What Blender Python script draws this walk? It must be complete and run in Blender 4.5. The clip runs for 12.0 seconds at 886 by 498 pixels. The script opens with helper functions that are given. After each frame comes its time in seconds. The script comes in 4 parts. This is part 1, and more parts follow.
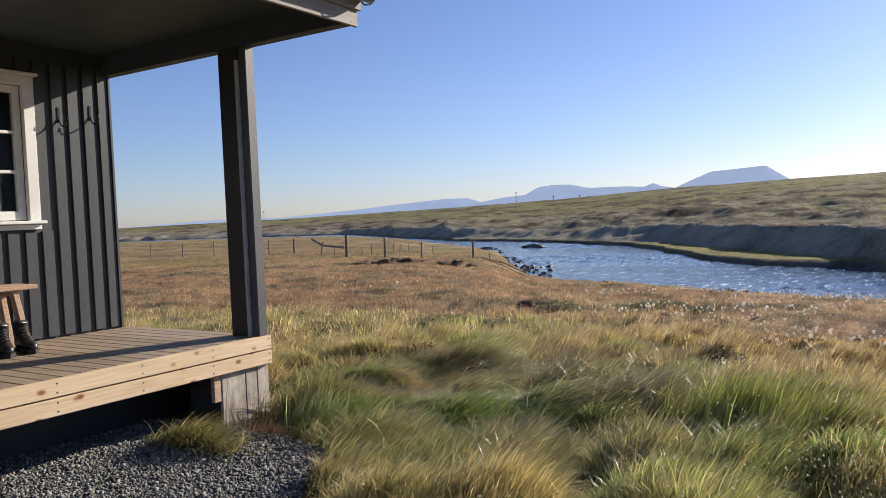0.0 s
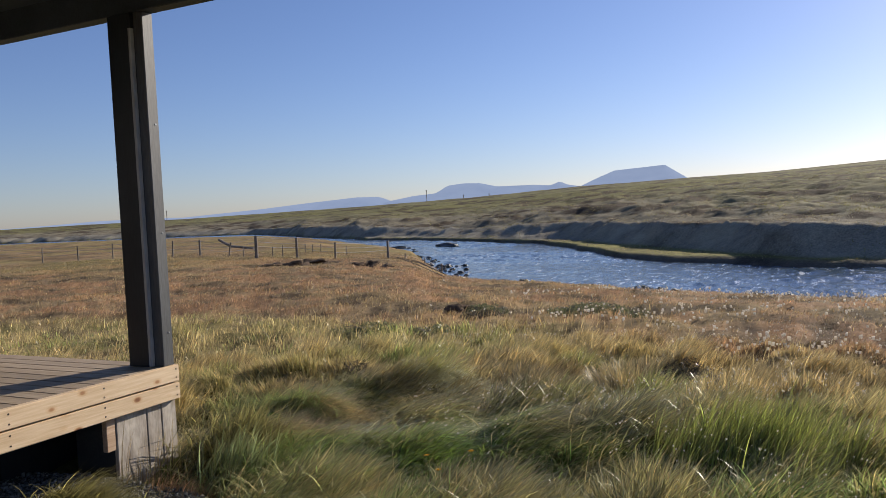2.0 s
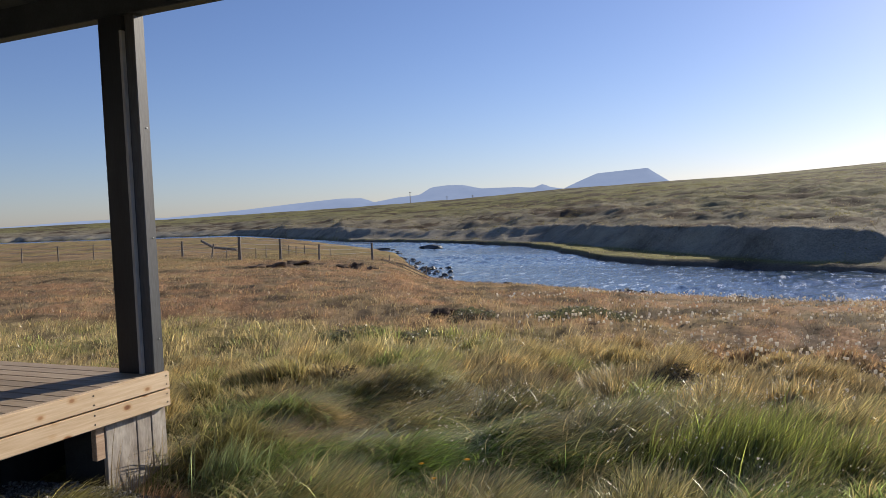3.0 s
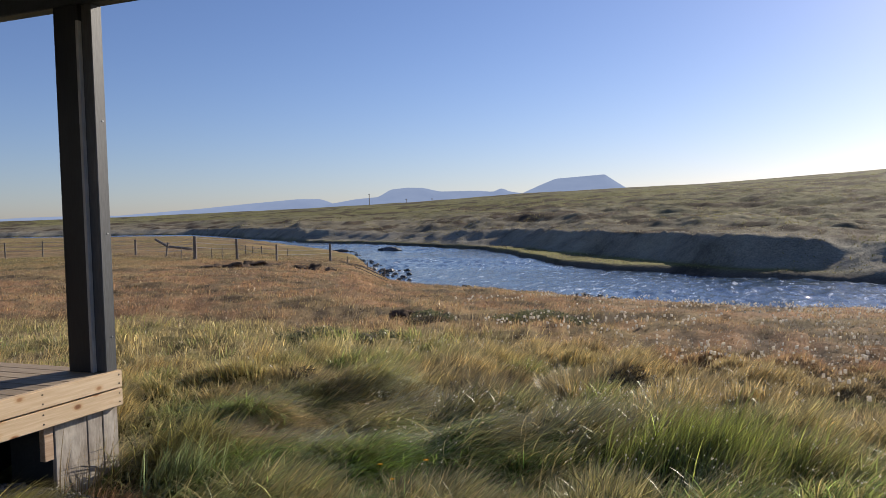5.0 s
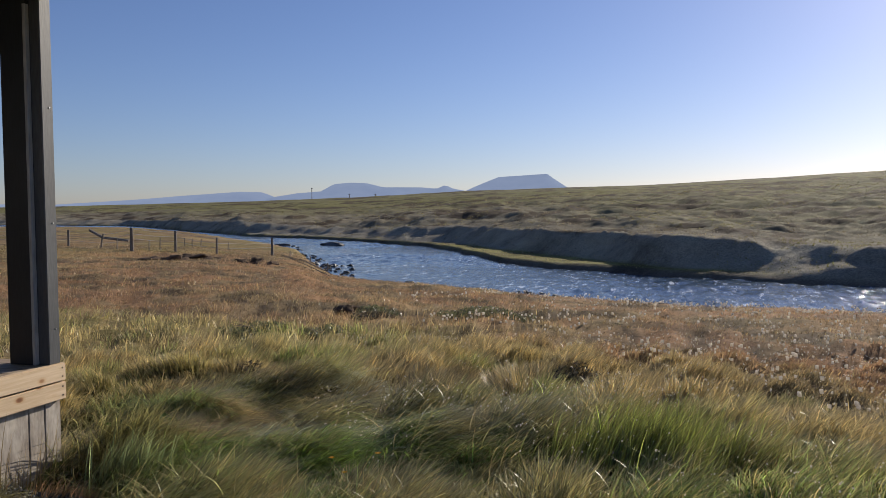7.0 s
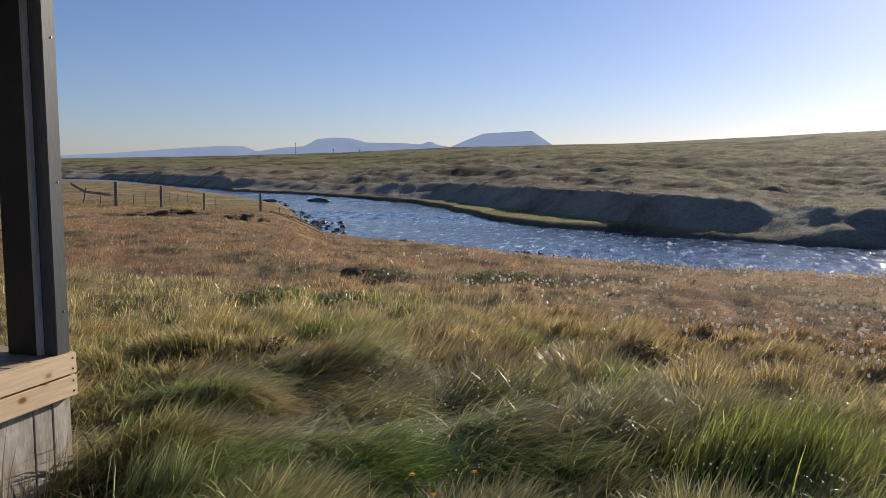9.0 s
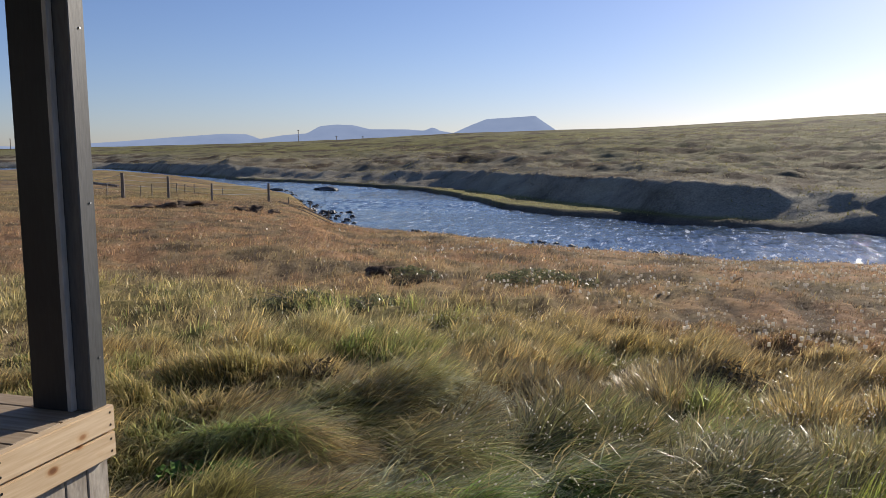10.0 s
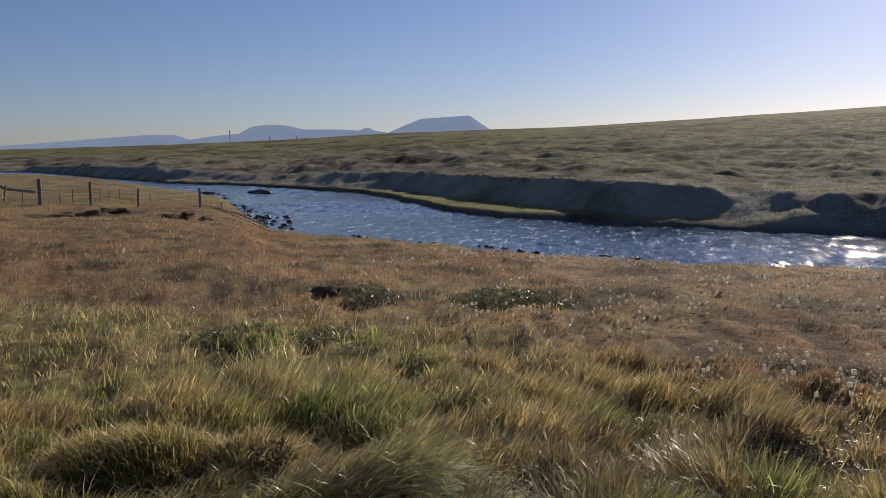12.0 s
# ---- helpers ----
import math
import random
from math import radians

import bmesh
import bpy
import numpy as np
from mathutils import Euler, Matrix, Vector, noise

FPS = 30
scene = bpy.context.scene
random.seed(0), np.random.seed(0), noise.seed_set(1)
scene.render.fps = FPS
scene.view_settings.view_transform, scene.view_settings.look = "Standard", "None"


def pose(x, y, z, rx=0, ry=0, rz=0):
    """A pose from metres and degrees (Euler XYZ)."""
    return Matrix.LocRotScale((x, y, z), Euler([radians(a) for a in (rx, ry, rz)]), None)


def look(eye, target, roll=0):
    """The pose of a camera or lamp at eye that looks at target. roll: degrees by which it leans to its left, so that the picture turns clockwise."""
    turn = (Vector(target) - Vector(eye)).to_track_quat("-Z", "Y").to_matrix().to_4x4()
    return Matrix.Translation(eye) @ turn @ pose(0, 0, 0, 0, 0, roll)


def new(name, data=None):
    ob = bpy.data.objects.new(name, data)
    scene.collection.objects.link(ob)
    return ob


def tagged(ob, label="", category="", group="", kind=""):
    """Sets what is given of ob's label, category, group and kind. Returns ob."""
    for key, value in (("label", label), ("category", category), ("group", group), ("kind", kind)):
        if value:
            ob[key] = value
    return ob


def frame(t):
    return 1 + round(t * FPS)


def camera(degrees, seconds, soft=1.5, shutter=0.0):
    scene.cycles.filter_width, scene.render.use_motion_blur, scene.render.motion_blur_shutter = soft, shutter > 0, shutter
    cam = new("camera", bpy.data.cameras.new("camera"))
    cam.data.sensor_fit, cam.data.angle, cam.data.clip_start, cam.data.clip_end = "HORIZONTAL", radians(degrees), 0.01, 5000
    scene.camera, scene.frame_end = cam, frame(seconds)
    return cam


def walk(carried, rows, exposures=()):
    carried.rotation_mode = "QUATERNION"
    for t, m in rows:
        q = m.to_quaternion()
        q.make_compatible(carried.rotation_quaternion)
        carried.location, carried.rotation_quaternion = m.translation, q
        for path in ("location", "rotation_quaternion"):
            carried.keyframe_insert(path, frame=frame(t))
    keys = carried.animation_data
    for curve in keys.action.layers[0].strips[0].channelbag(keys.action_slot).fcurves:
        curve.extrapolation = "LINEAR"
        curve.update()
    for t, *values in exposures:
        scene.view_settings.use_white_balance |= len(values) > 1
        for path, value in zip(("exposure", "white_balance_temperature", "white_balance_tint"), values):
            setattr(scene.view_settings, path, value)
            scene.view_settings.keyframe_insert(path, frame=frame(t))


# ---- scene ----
cam = camera(59.45, 12.0, soft=0.8)
ROWS = [
    (0.0, 0.127, 0.003, 1.407, 32.443, -2.295, 2.447),
    (0.5, -0.050, 0.256, 1.431, 30.290, -2.430, 2.699),
    (1.0, -0.259, 0.385, 1.429, 27.833, -2.517, 2.508),
    (1.5, -0.431, 0.478, 1.432, 26.337, -2.710, 2.388),
    (2.0, -0.563, 0.674, 1.445, 25.838, -2.698, 2.723),
    (2.5, -0.609, 0.687, 1.478, 25.292, -2.633, 2.624),
    (3.0, -0.638, 0.668, 1.477, 24.612, -2.626, 2.433),
    (5.0, -0.656, 0.666, 1.463, 21.593, -2.522, 1.460),
    (5.5, -0.672, 0.648, 1.463, 20.706, -2.680, 1.089),
    (6.0, -0.685, 0.631, 1.467, 19.777, -2.769, 0.775),
    (6.5, -0.680, 0.610, 1.473, 18.636, -2.797, 0.575),
    (7.0, -0.699, 0.591, 1.464, 17.405, -2.850, 0.323),
    (9.0, -1.487, 1.237, 1.482, 16.236, -6.054, -0.238),
    (9.5, -1.767, 1.521, 1.528, 16.310, -6.959, 0.141),
    (10.0, -2.105, 1.766, 1.598, 16.461, -7.070, 0.254),
    (10.5, -2.282, 2.051, 1.624, 16.597, -7.485, 0.802),
    (11.0, -2.507, 2.444, 1.634, 16.946, -8.007, 1.535),
    (11.5, -2.681, 2.710, 1.689, 13.702, -7.703, 1.099),
    (12.0, -2.759, 2.959, 1.701, 11.710, -7.126, 0.634),
]
walk(cam, [(t, pose(x, y, z, 90 + pitch, roll, yaw)) for t, x, y, z, yaw, pitch, roll in ROWS],
     exposures=[(0.0, 0.7), (1.0, 0.5), (1.5, 0.43), (3.0, 0.40), (5.0, 0.34), (7.0, 0.14), (9.0, 0.22), (10.5, 0.32), (11.5, 0.26), (12.0, -0.18)])

# ---- sky and sun: low late sun ahead and to the side, clear sky ----
SUN_AZ, SUN_EL = radians(22.0), radians(22.0)      # clockwise from +y
world = bpy.data.worlds.new("sky")
scene.world = world
world.use_nodes = True
wt = world.node_tree
sky = wt.nodes.new("ShaderNodeTexSky")
sky.sky_type = 'NISHITA'
sky.sun_disc = False
sky.sun_elevation, sky.sun_rotation = SUN_EL, SUN_AZ
sky.air_density, sky.dust_density, sky.ozone_density = 0.95, 0.32, 3.5
clear = wt.nodes.new("ShaderNodeMix")
clear.data_type, clear.blend_type = 'RGBA', 'MULTIPLY'
clear.inputs[0].default_value = 1.0
clear.inputs[7].default_value = (0.95, 0.92, 1.13, 1)
wt.links.new(sky.outputs[0], clear.inputs[6])
wt.links.new(clear.outputs[2], wt.nodes["Background"].inputs[0])
wt.nodes["Background"].inputs[1].default_value = 0.075
sun = new("sun", bpy.data.lights.new("sun", 'SUN'))
sun.data.energy, sun.data.angle, sun.data.color = 5.0, radians(0.5), (1.0, 0.9, 0.76)
sun_from = Vector((math.sin(SUN_AZ) * math.cos(SUN_EL), math.cos(SUN_AZ) * math.cos(SUN_EL), math.sin(SUN_EL)))
sun.matrix_world = look(sun_from * 100, (0, 0, 0))


# ---- materials ----
def nodes_of(name):
    m = bpy.data.materials.new(name)
    m.use_nodes = True
    t = m.node_tree
    return m, t, t.nodes["Principled BSDF"]


def noise_node(t, coord, scale, detail=5.0, rough=0.55, stretch=None):
    n = t.nodes.new("ShaderNodeTexNoise")
    n.inputs["Scale"].default_value, n.inputs["Detail"].default_value, n.inputs["Roughness"].default_value = scale, detail, rough
    if stretch:
        mp = t.nodes.new("ShaderNodeMapping")
        mp.inputs["Scale"].default_value = stretch
        t.links.new(coord, mp.inputs["Vector"])
        coord = mp.outputs[0]
    t.links.new(coord, n.inputs["Vector"])
    return n


def ramp_node(t, fac, stops):
    r = t.nodes.new("ShaderNodeValToRGB")
    e = r.color_ramp.elements
    while len(e) < len(stops):
        e.new(0.5)
    for el, (p, c) in zip(e, stops):
        el.position, el.color = p, (*c, 1)
    t.links.new(fac, r.inputs[0])
    return r


def mix_node(t, kind, fac, a, b):
    m = t.nodes.new("ShaderNodeMix")
    m.data_type, m.blend_type = 'RGBA', kind
    for sock, v in ((0, fac), (6, a), (7, b)):
        if isinstance(v, (int, float)):
            m.inputs[sock].default_value = v
        elif isinstance(v, tuple):
            m.inputs[sock].default_value = (*v, 1)
        else:
            t.links.new(v, m.inputs[sock])
    return m.outputs[2]


def bump_node(t, bsdf, height, strength, distance):
    b = t.nodes.new("ShaderNodeBump")
    b.inputs["Strength"].default_value, b.inputs["Distance"].default_value = strength, distance
    t.links.new(height, b.inputs["Height"])
    t.links.new(b.outputs[0], bsdf.inputs["Normal"])


def surface(name, dark, light, rough=0.6, scale=8.0, stretch=None, fine=60.0, bump=0.3, depth=0.003, vary=0.0, metal=0.0, spec=0.5, grainy=0.72):
    """A painted, wooden or stony surface: two scales of tone, fine relief."""
    m, t, b = nodes_of(name)
    co = t.nodes.new("ShaderNodeTexCoord").outputs["Object"]
    big = noise_node(t, co, scale, stretch=stretch)
    small = noise_node(t, co, fine, stretch=stretch)
    col = ramp_node(t, big.outputs[0], [(0.3, dark), (0.7, light)]).outputs[0]
    grain = ramp_node(t, small.outputs[0], [(0.35, (grainy,) * 3), (0.65, (1.0, 1.0, 1.0))]).outputs[0]
    col = mix_node(t, 'MULTIPLY', 1.0, col, grain)
    if vary:
        info = t.nodes.new("ShaderNodeObjectInfo")
        v = ramp_node(t, info.outputs["Random"], [(0.0, (1 - vary,) * 3), (1.0, (1.0, 1.0, 1.0))]).outputs[0]
        col = mix_node(t, 'MULTIPLY', 1.0, col, v)
    t.links.new(col, b.inputs["Base Color"])
    b.inputs["Roughness"].default_value, b.inputs["Metallic"].default_value = rough, metal
    b.inputs["Specular IOR Level"].default_value = spec
    bump_node(t, b, small.outputs[0], bump, depth)
    return m


def knotty(name, dark, light, along, rough=0.6, knots=True, vary=0.2):
    """Sawn softwood: grain along one axis, brown knots."""
    m, t, b = nodes_of(name)
    co = t.nodes.new("ShaderNodeTexCoord").outputs["Object"]
    info = t.nodes.new("ShaderNodeObjectInfo")
    off = t.nodes.new("ShaderNodeVectorMath")
    off.operation = 'MULTIPLY_ADD'
    t.links.new(info.outputs["Random"], off.inputs[0])
    off.inputs[1].default_value = (31.0, 17.0, 23.0)
    t.links.new(co, off.inputs[2])
    co = off.outputs[0]
    st = tuple(0.06 if i == along else 1.0 for i in range(3))
    g = noise_node(t, co, 70, 6, 0.6, st)
    broad = noise_node(t, co, 3.0, 3, 0.5, tuple(0.3 if i == along else 1.0 for i in range(3)))
    col = ramp_node(t, g.outputs[0], [(0.3, dark), (0.68, light)]).outputs[0]
    tone = ramp_node(t, broad.outputs[0], [(0.3, (0.78, 0.75, 0.7)), (0.7, (1.0, 1.0, 1.0))]).outputs[0]
    col = mix_node(t, 'MULTIPLY', 1.0, col, tone)
    if knots:
        vo = t.nodes.new("ShaderNodeTexVoronoi")
        vo.inputs["Scale"].default_value = 6.0
        mp = t.nodes.new("ShaderNodeMapping")
        mp.inputs["Scale"].default_value = tuple(0.75 if i == along else 1.3 for i in range(3))
        t.links.new(co, mp.inputs["Vector"])
        t.links.new(mp.outputs[0], vo.inputs["Vector"])
        k = ramp_node(t, vo.outputs["Distance"], [(0.08, (0.32, 0.17, 0.09)), (0.12, (0.62, 0.43, 0.29)), (0.15, (0.92, 0.84, 0.75)), (0.22, (1.0, 1.0, 1.0))]).outputs[0]
        col = mix_node(t, 'MULTIPLY', 1.0, col, k)
    v = ramp_node(t, info.outputs["Random"], [(0.0, (1 - vary,) * 3), (1.0, (1.0, 1.0, 1.0))]).outputs[0]
    col = mix_node(t, 'MULTIPLY', 1.0, col, v)
    t.links.new(col, b.inputs["Base Color"])
    b.inputs["Roughness"].default_value = rough
    bump_node(t, b, g.outputs[0], 0.35, 0.002)
    return m


DARK_PAINT = surface("near_black_timber", (0.014, 0.016, 0.020), (0.026, 0.029, 0.034), 0.55, 5, (1, 1, 0.15), 90, 0.35, 0.002, 0.1)
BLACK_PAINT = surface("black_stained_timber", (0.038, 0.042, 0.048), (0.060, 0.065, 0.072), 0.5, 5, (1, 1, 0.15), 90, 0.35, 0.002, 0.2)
# paler copy of the stain: weathering plus sunlight on the cover board
FADED_LIT_PAINT = surface("faded_sunlit_black_timber", (0.080, 0.084, 0.090), (0.125, 0.130, 0.136), 0.5, 5, (1, 1, 0.15), 90, 0.35, 0.002, 0.1)
SOFFIT_PAINT = surface("dark_soffit_timber", (0.045, 0.055, 0.066), (0.068, 0.080, 0.094), 0.6, 4, None, 80, 0.3, 0.002, 0.2)
WHITE_PAINT = surface("white_window_paint", (0.68, 0.66, 0.62), (0.8, 0.79, 0.76), 0.45, 2, None, 50, 0.15, 0.001, grainy=0.94)
GREY_TRIM = surface("weathered_grey_trim", (0.20, 0.17, 0.15), (0.33, 0.29, 0.26), 0.7, 6, (1, 0.15, 1), 60, 0.4, 0.002)
PALE_STRIP = surface("pale_grey_strip", (0.36, 0.36, 0.36), (0.50, 0.50, 0.49), 0.6, 6, (1, 1, 0.15), 60, 0.3, 0.002)
FASCIA_WOOD = knotty("fresh_pine", (0.60, 0.43, 0.26), (0.77, 0.60, 0.41), 1)
DECK_WOOD = knotty("weathered_decking", (0.29, 0.215, 0.14), (0.46, 0.365, 0.26), 0, 0.7, False, 0.3)
PIER_WOOD = surface("silvered_formwork_wood", (0.26, 0.21, 0.17), (0.62, 0.56, 0.48), 0.8, 9, (1, 1, 0.35), 45, 0.5, 0.004, 0.15)
BENCH_WOOD = knotty("bare_bench_wood", (0.42, 0.27, 0.17), (0.62, 0.45, 0.31), 1, 0.6, False)
POST_WOOD = surface("grey_fence_timber", (0.16, 0.13, 0.10), (0.34, 0.29, 0.24), 0.85, 9, (1, 1, 0.2), 50, 0.5, 0.004, 0.3)
LEATHER = surface("scuffed_black_leather", (0.010, 0.009, 0.008), (0.045, 0.038, 0.032), 0.38, 14, None, 120, 0.3, 0.001)
RUBBER = surface("black_rubber", (0.010, 0.010, 0.010), (0.02, 0.02, 0.02), 0.7, 20, None, 80)
LACE = surface("brown_lace", (0.10, 0.07, 0.05), (0.2, 0.15, 0.1), 0.8, 50)
IRON = surface("black_iron", (0.012, 0.012, 0.013), (0.03, 0.03, 0.03), 0.45, 20, None, 90, 0.2, 0.001, 0, 0.6)
STEEL = surface("galvanised_steel", (0.35, 0.36, 0.37), (0.55, 0.56, 0.57), 0.4, 12, None, 80, 0.1, 0.001, 0, 0.9)
ROOF_METAL = surface("grey_roof_sheet", (0.30, 0.31, 0.32), (0.42, 0.43, 0.44), 0.45, 4, None, 60, 0.1, 0.001, 0, 0.5)
STONE = surface("wet_river_stone", (0.02, 0.02, 0.02), (0.09, 0.085, 0.08), 0.5, 3, None, 20, 0.5, 0.02, 0.4)
PEAT = surface("dark_peat", (0.07, 0.05, 0.036), (0.26, 0.18, 0.12), 0.95, 3, None, 18, 0.8, 0.05, 0.3, 0, 0.1)
WALL_IN = surface("pale_inner_wall", (0.30, 0.28, 0.25), (0.38, 0.36, 0.33), 0.8, 3)
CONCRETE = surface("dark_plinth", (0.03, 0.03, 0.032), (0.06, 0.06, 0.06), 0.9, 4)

m, t, b = nodes_of("window_glass")
b.inputs["Base Color"].default_value = (0.9, 0.93, 0.95, 1)
b.inputs["Roughness"].default_value = 0.03
b.inputs["IOR"].default_value = 2.3
b.inputs["Specular IOR Level"].default_value = 0.9
b.inputs["Transmission Weight"].default_value = 1.0
GLASS = m


def tinted(name, leaf, thin=0.42, gloss=0.36):
    """Vegetation: the plant's own tone from the mesh, broken up at several scales. Blades let light through."""
    m, t, b = nodes_of(name)
    att = t.nodes.new("ShaderNodeAttribute")
    att.attribute_name = "tint"
    co = t.nodes.new("ShaderNodeTexCoord").outputs["Object"]
    col = att.outputs["Color"]
    geo = t.nodes.new("ShaderNodeNewGeometry")
    if leaf:
        v = ramp_node(t, geo.outputs["Random Per Island"], [(0.0, (0.62, 0.60, 0.55)), (0.6, (1.0, 1.0, 1.0)), (1.0, (1.35, 1.25, 1.1))]).outputs[0]
        col = mix_node(t, 'MULTIPLY', 1.0, col, v)
        t.links.new(col, b.inputs["Base Color"])
        b.inputs["Roughness"].default_value = 0.36
        b.inputs["Specular IOR Level"].default_value = gloss
        tr = t.nodes.new("ShaderNodeBsdfTranslucent")
        t.links.new(col, tr.inputs[0])
        mx = t.nodes.new("ShaderNodeMixShader")
        mx.inputs[0].default_value = thin
        t.links.new(b.outputs[0], mx.inputs[1])
        t.links.new(tr.outputs[0], mx.inputs[2])
        t.links.new(mx.outputs[0], t.nodes["Material Output"].inputs[0])
    else:
        n1 = noise_node(t, co, 0.22, 8, 0.72)
        n2 = noise_node(t, co, 9.0, 6, 0.7)
        v1 = ramp_node(t, n1.outputs[0], [(0.32, (0.42, 0.40, 0.38)), (0.48, (0.9, 0.88, 0.85)), (0.7, (1.3, 1.3, 1.2))]).outputs[0]
        v2 = ramp_node(t, n2.outputs[0], [(0.3, (0.5, 0.48, 0.45)), (0.7, (1.25, 1.22, 1.15))]).outputs[0]
        col = mix_node(t, 'MULTIPLY', 1.0, col, v1)
        col = mix_node(t, 'MULTIPLY', 1.0, col, v2)
        t.links.new(col, b.inputs["Base Color"])
        b.inputs["Roughness"].default_value = 0.95
        b.inputs["Specular IOR Level"].default_value = 0.1
        far = noise_node(t, co, 2.2, 8, 0.7)
        bump_node(t, b, far.outputs[0], 0.8, 0.14)
    return m


GROUND = tinted("moor_turf", False)
BLADE = tinted("grass_blades", True)
COMBED = tinted("wind_combed_grass", True, 0.35, 0.9)
HEATH_LEAF = tinted("heath_leaves", True, 0.5, 0.03)

m, t, b = nodes_of("river_water")
co = t.nodes.new("ShaderNodeTexCoord").outputs["Object"]
w1 = noise_node(t, co, 4.0, 4, 0.7, (1.5, 0.45, 1.0))
# white flecks in the water colour: riffle foam plus painted sun glints
foam_glints = noise_node(t, co, 2.4, 6, 0.78, (1.3, 0.36, 1.0))
fc = ramp_node(t, foam_glints.outputs[0], [(0.46, (0.03, 0.06, 0.10)), (0.56, (0.11, 0.16, 0.23)), (0.63, (0.8, 0.82, 0.84))]).outputs[0]
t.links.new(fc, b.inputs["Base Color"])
b.inputs["Roughness"].default_value = 0.09
b.inputs["IOR"].default_value = 1.33
bump_node(t, b, w1.outputs[0], 0.8, 0.06)
WATER = m

# distance haze painted onto the mountains as a flat blue glow
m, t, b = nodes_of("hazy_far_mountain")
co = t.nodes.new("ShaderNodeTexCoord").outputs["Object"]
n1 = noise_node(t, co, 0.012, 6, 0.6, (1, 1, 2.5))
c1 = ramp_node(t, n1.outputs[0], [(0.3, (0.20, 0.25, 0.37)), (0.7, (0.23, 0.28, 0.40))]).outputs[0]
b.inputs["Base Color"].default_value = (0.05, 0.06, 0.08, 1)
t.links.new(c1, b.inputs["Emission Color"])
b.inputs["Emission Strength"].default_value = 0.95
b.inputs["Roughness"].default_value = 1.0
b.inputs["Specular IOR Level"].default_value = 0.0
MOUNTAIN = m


# ---- mesh helpers ----
def mesh_of(bm, name, material, smooth=False):
    me = bpy.data.meshes.new(name)
    bm.normal_update()
    bm.to_mesh(me)
    bm.free()
    me.materials.append(material)
    if smooth:
        for p in me.polygons:
            p.use_smooth = True
    return me


def part(name, bm, material, parent=None, label="", smooth=False):
    ob = new(name, mesh_of(bm, name, material, smooth))
    ob.parent = parent
    if label:
        tagged(ob, label)
    return ob


def box(x0, x1, y0, y1, z0, z1, bevel=0.003, bm=None, seg=1):
    own = bm is None
    bm = bm or bmesh.new()
    r = bmesh.ops.create_cube(bm, size=1.0)
    bmesh.ops.scale(bm, vec=(x1 - x0, y1 - y0, z1 - z0), verts=r["verts"])
    bmesh.ops.translate(bm, vec=((x0 + x1) / 2, (y0 + y1) / 2, (z0 + z1) / 2), verts=r["verts"])
    if bevel:
        ed = list({e for v in r["verts"] for e in v.link_edges})
        bmesh.ops.bevel(bm, geom=ed, offset=bevel, segments=seg, affect='EDGES')
    return bm


def tube(points, radius, sides=8, bm=None, taper=1.0):
    bm = bm or bmesh.new()
    pts = [Vector(p) for p in points]
    rings = []
    for i, p in enumerate(pts):
        d = (pts[min(i + 1, len(pts) - 1)] - pts[max(i - 1, 0)]).normalized()
        side = d.cross(Vector((0, 0, 1)) if abs(d.z) < 0.9 else Vector((1, 0, 0))).normalized()
        up = side.cross(d)
        r = radius * (1 + (taper - 1) * i / max(1, len(pts) - 1))
        rings.append([bm.verts.new(p + r * (math.cos(a) * side + math.sin(a) * up)) for a in (2 * math.pi * k / sides for k in range(sides))])
    for a, c in zip(rings, rings[1:]):
        for k in range(sides):
            bm.faces.new((a[k], a[(k + 1) % sides], c[(k + 1) % sides], c[k]))
    bm.faces.new(rings[0][::-1])
    bm.faces.new(rings[-1])
    return bm


def raw_mesh(name, verts, faces_flat, loop_counts, material, tint=None, smooth=False):
    """A mesh straight from arrays: vertices, corner indices, corners per face."""
    me = bpy.data.meshes.new(name)
    me.vertices.add(len(verts))
    me.vertices.foreach_set("co", np.asarray(verts, np.float32).ravel())
    me.loops.add(len(faces_flat))
    me.loops.foreach_set("vertex_index", np.asarray(faces_flat, np.int32))
    me.polygons.add(len(loop_counts))
    starts = np.concatenate([[0], np.cumsum(loop_counts)[:-1]])
    me.polygons.foreach_set("loop_start", starts.astype(np.int32))
    me.update(calc_edges=True)
    if smooth:
        me.polygons.foreach_set("use_smooth", np.ones(len(loop_counts), bool))
    if tint is not None:
        a = me.attributes.new("tint", 'FLOAT_COLOR', 'POINT')
        a.data.foreach_set("color", np.concatenate([tint, np.ones((len(tint), 1))], 1).astype(np.float32).ravel())
    me.materials.append(material)
    me.validate()
    return me


rng = np.random.default_rng(7)
GRID = rng.random((256, 256))


def vnoise(x, y):
    xi, yi = np.floor(x).astype(int), np.floor(y).astype(int)
    fx, fy = x - xi, y - yi
    fx, fy = fx * fx * (3 - 2 * fx), fy * fy * (3 - 2 * fy)
    g = lambda i, j: GRID[i % 256, j % 256]
    return (g(xi, yi) * (1 - fx) + g(xi + 1, yi) * fx) * (1 - fy) + (g(xi, yi + 1) * (1 - fx) + g(xi + 1, yi + 1) * fx) * fy


def fbm(x, y, octaves=4):
    s, a, n = 0.0, 1.0, 0.0
    for k in range(octaves):
        s = s + a * vnoise(x * 2 ** k + 17.3 * k, y * 2 ** k + 9.1 * k)
        n += a
        a *= 0.5
    return s / n


def step(a, b, x):
    u = np.clip((x - a) / (b - a), 0, 1)
    return u * u * (3 - 2 * u)


# ---- the lie of the land, by bearing (degrees left of +y) and distance from the yard ----
WATER_Z = -2.2


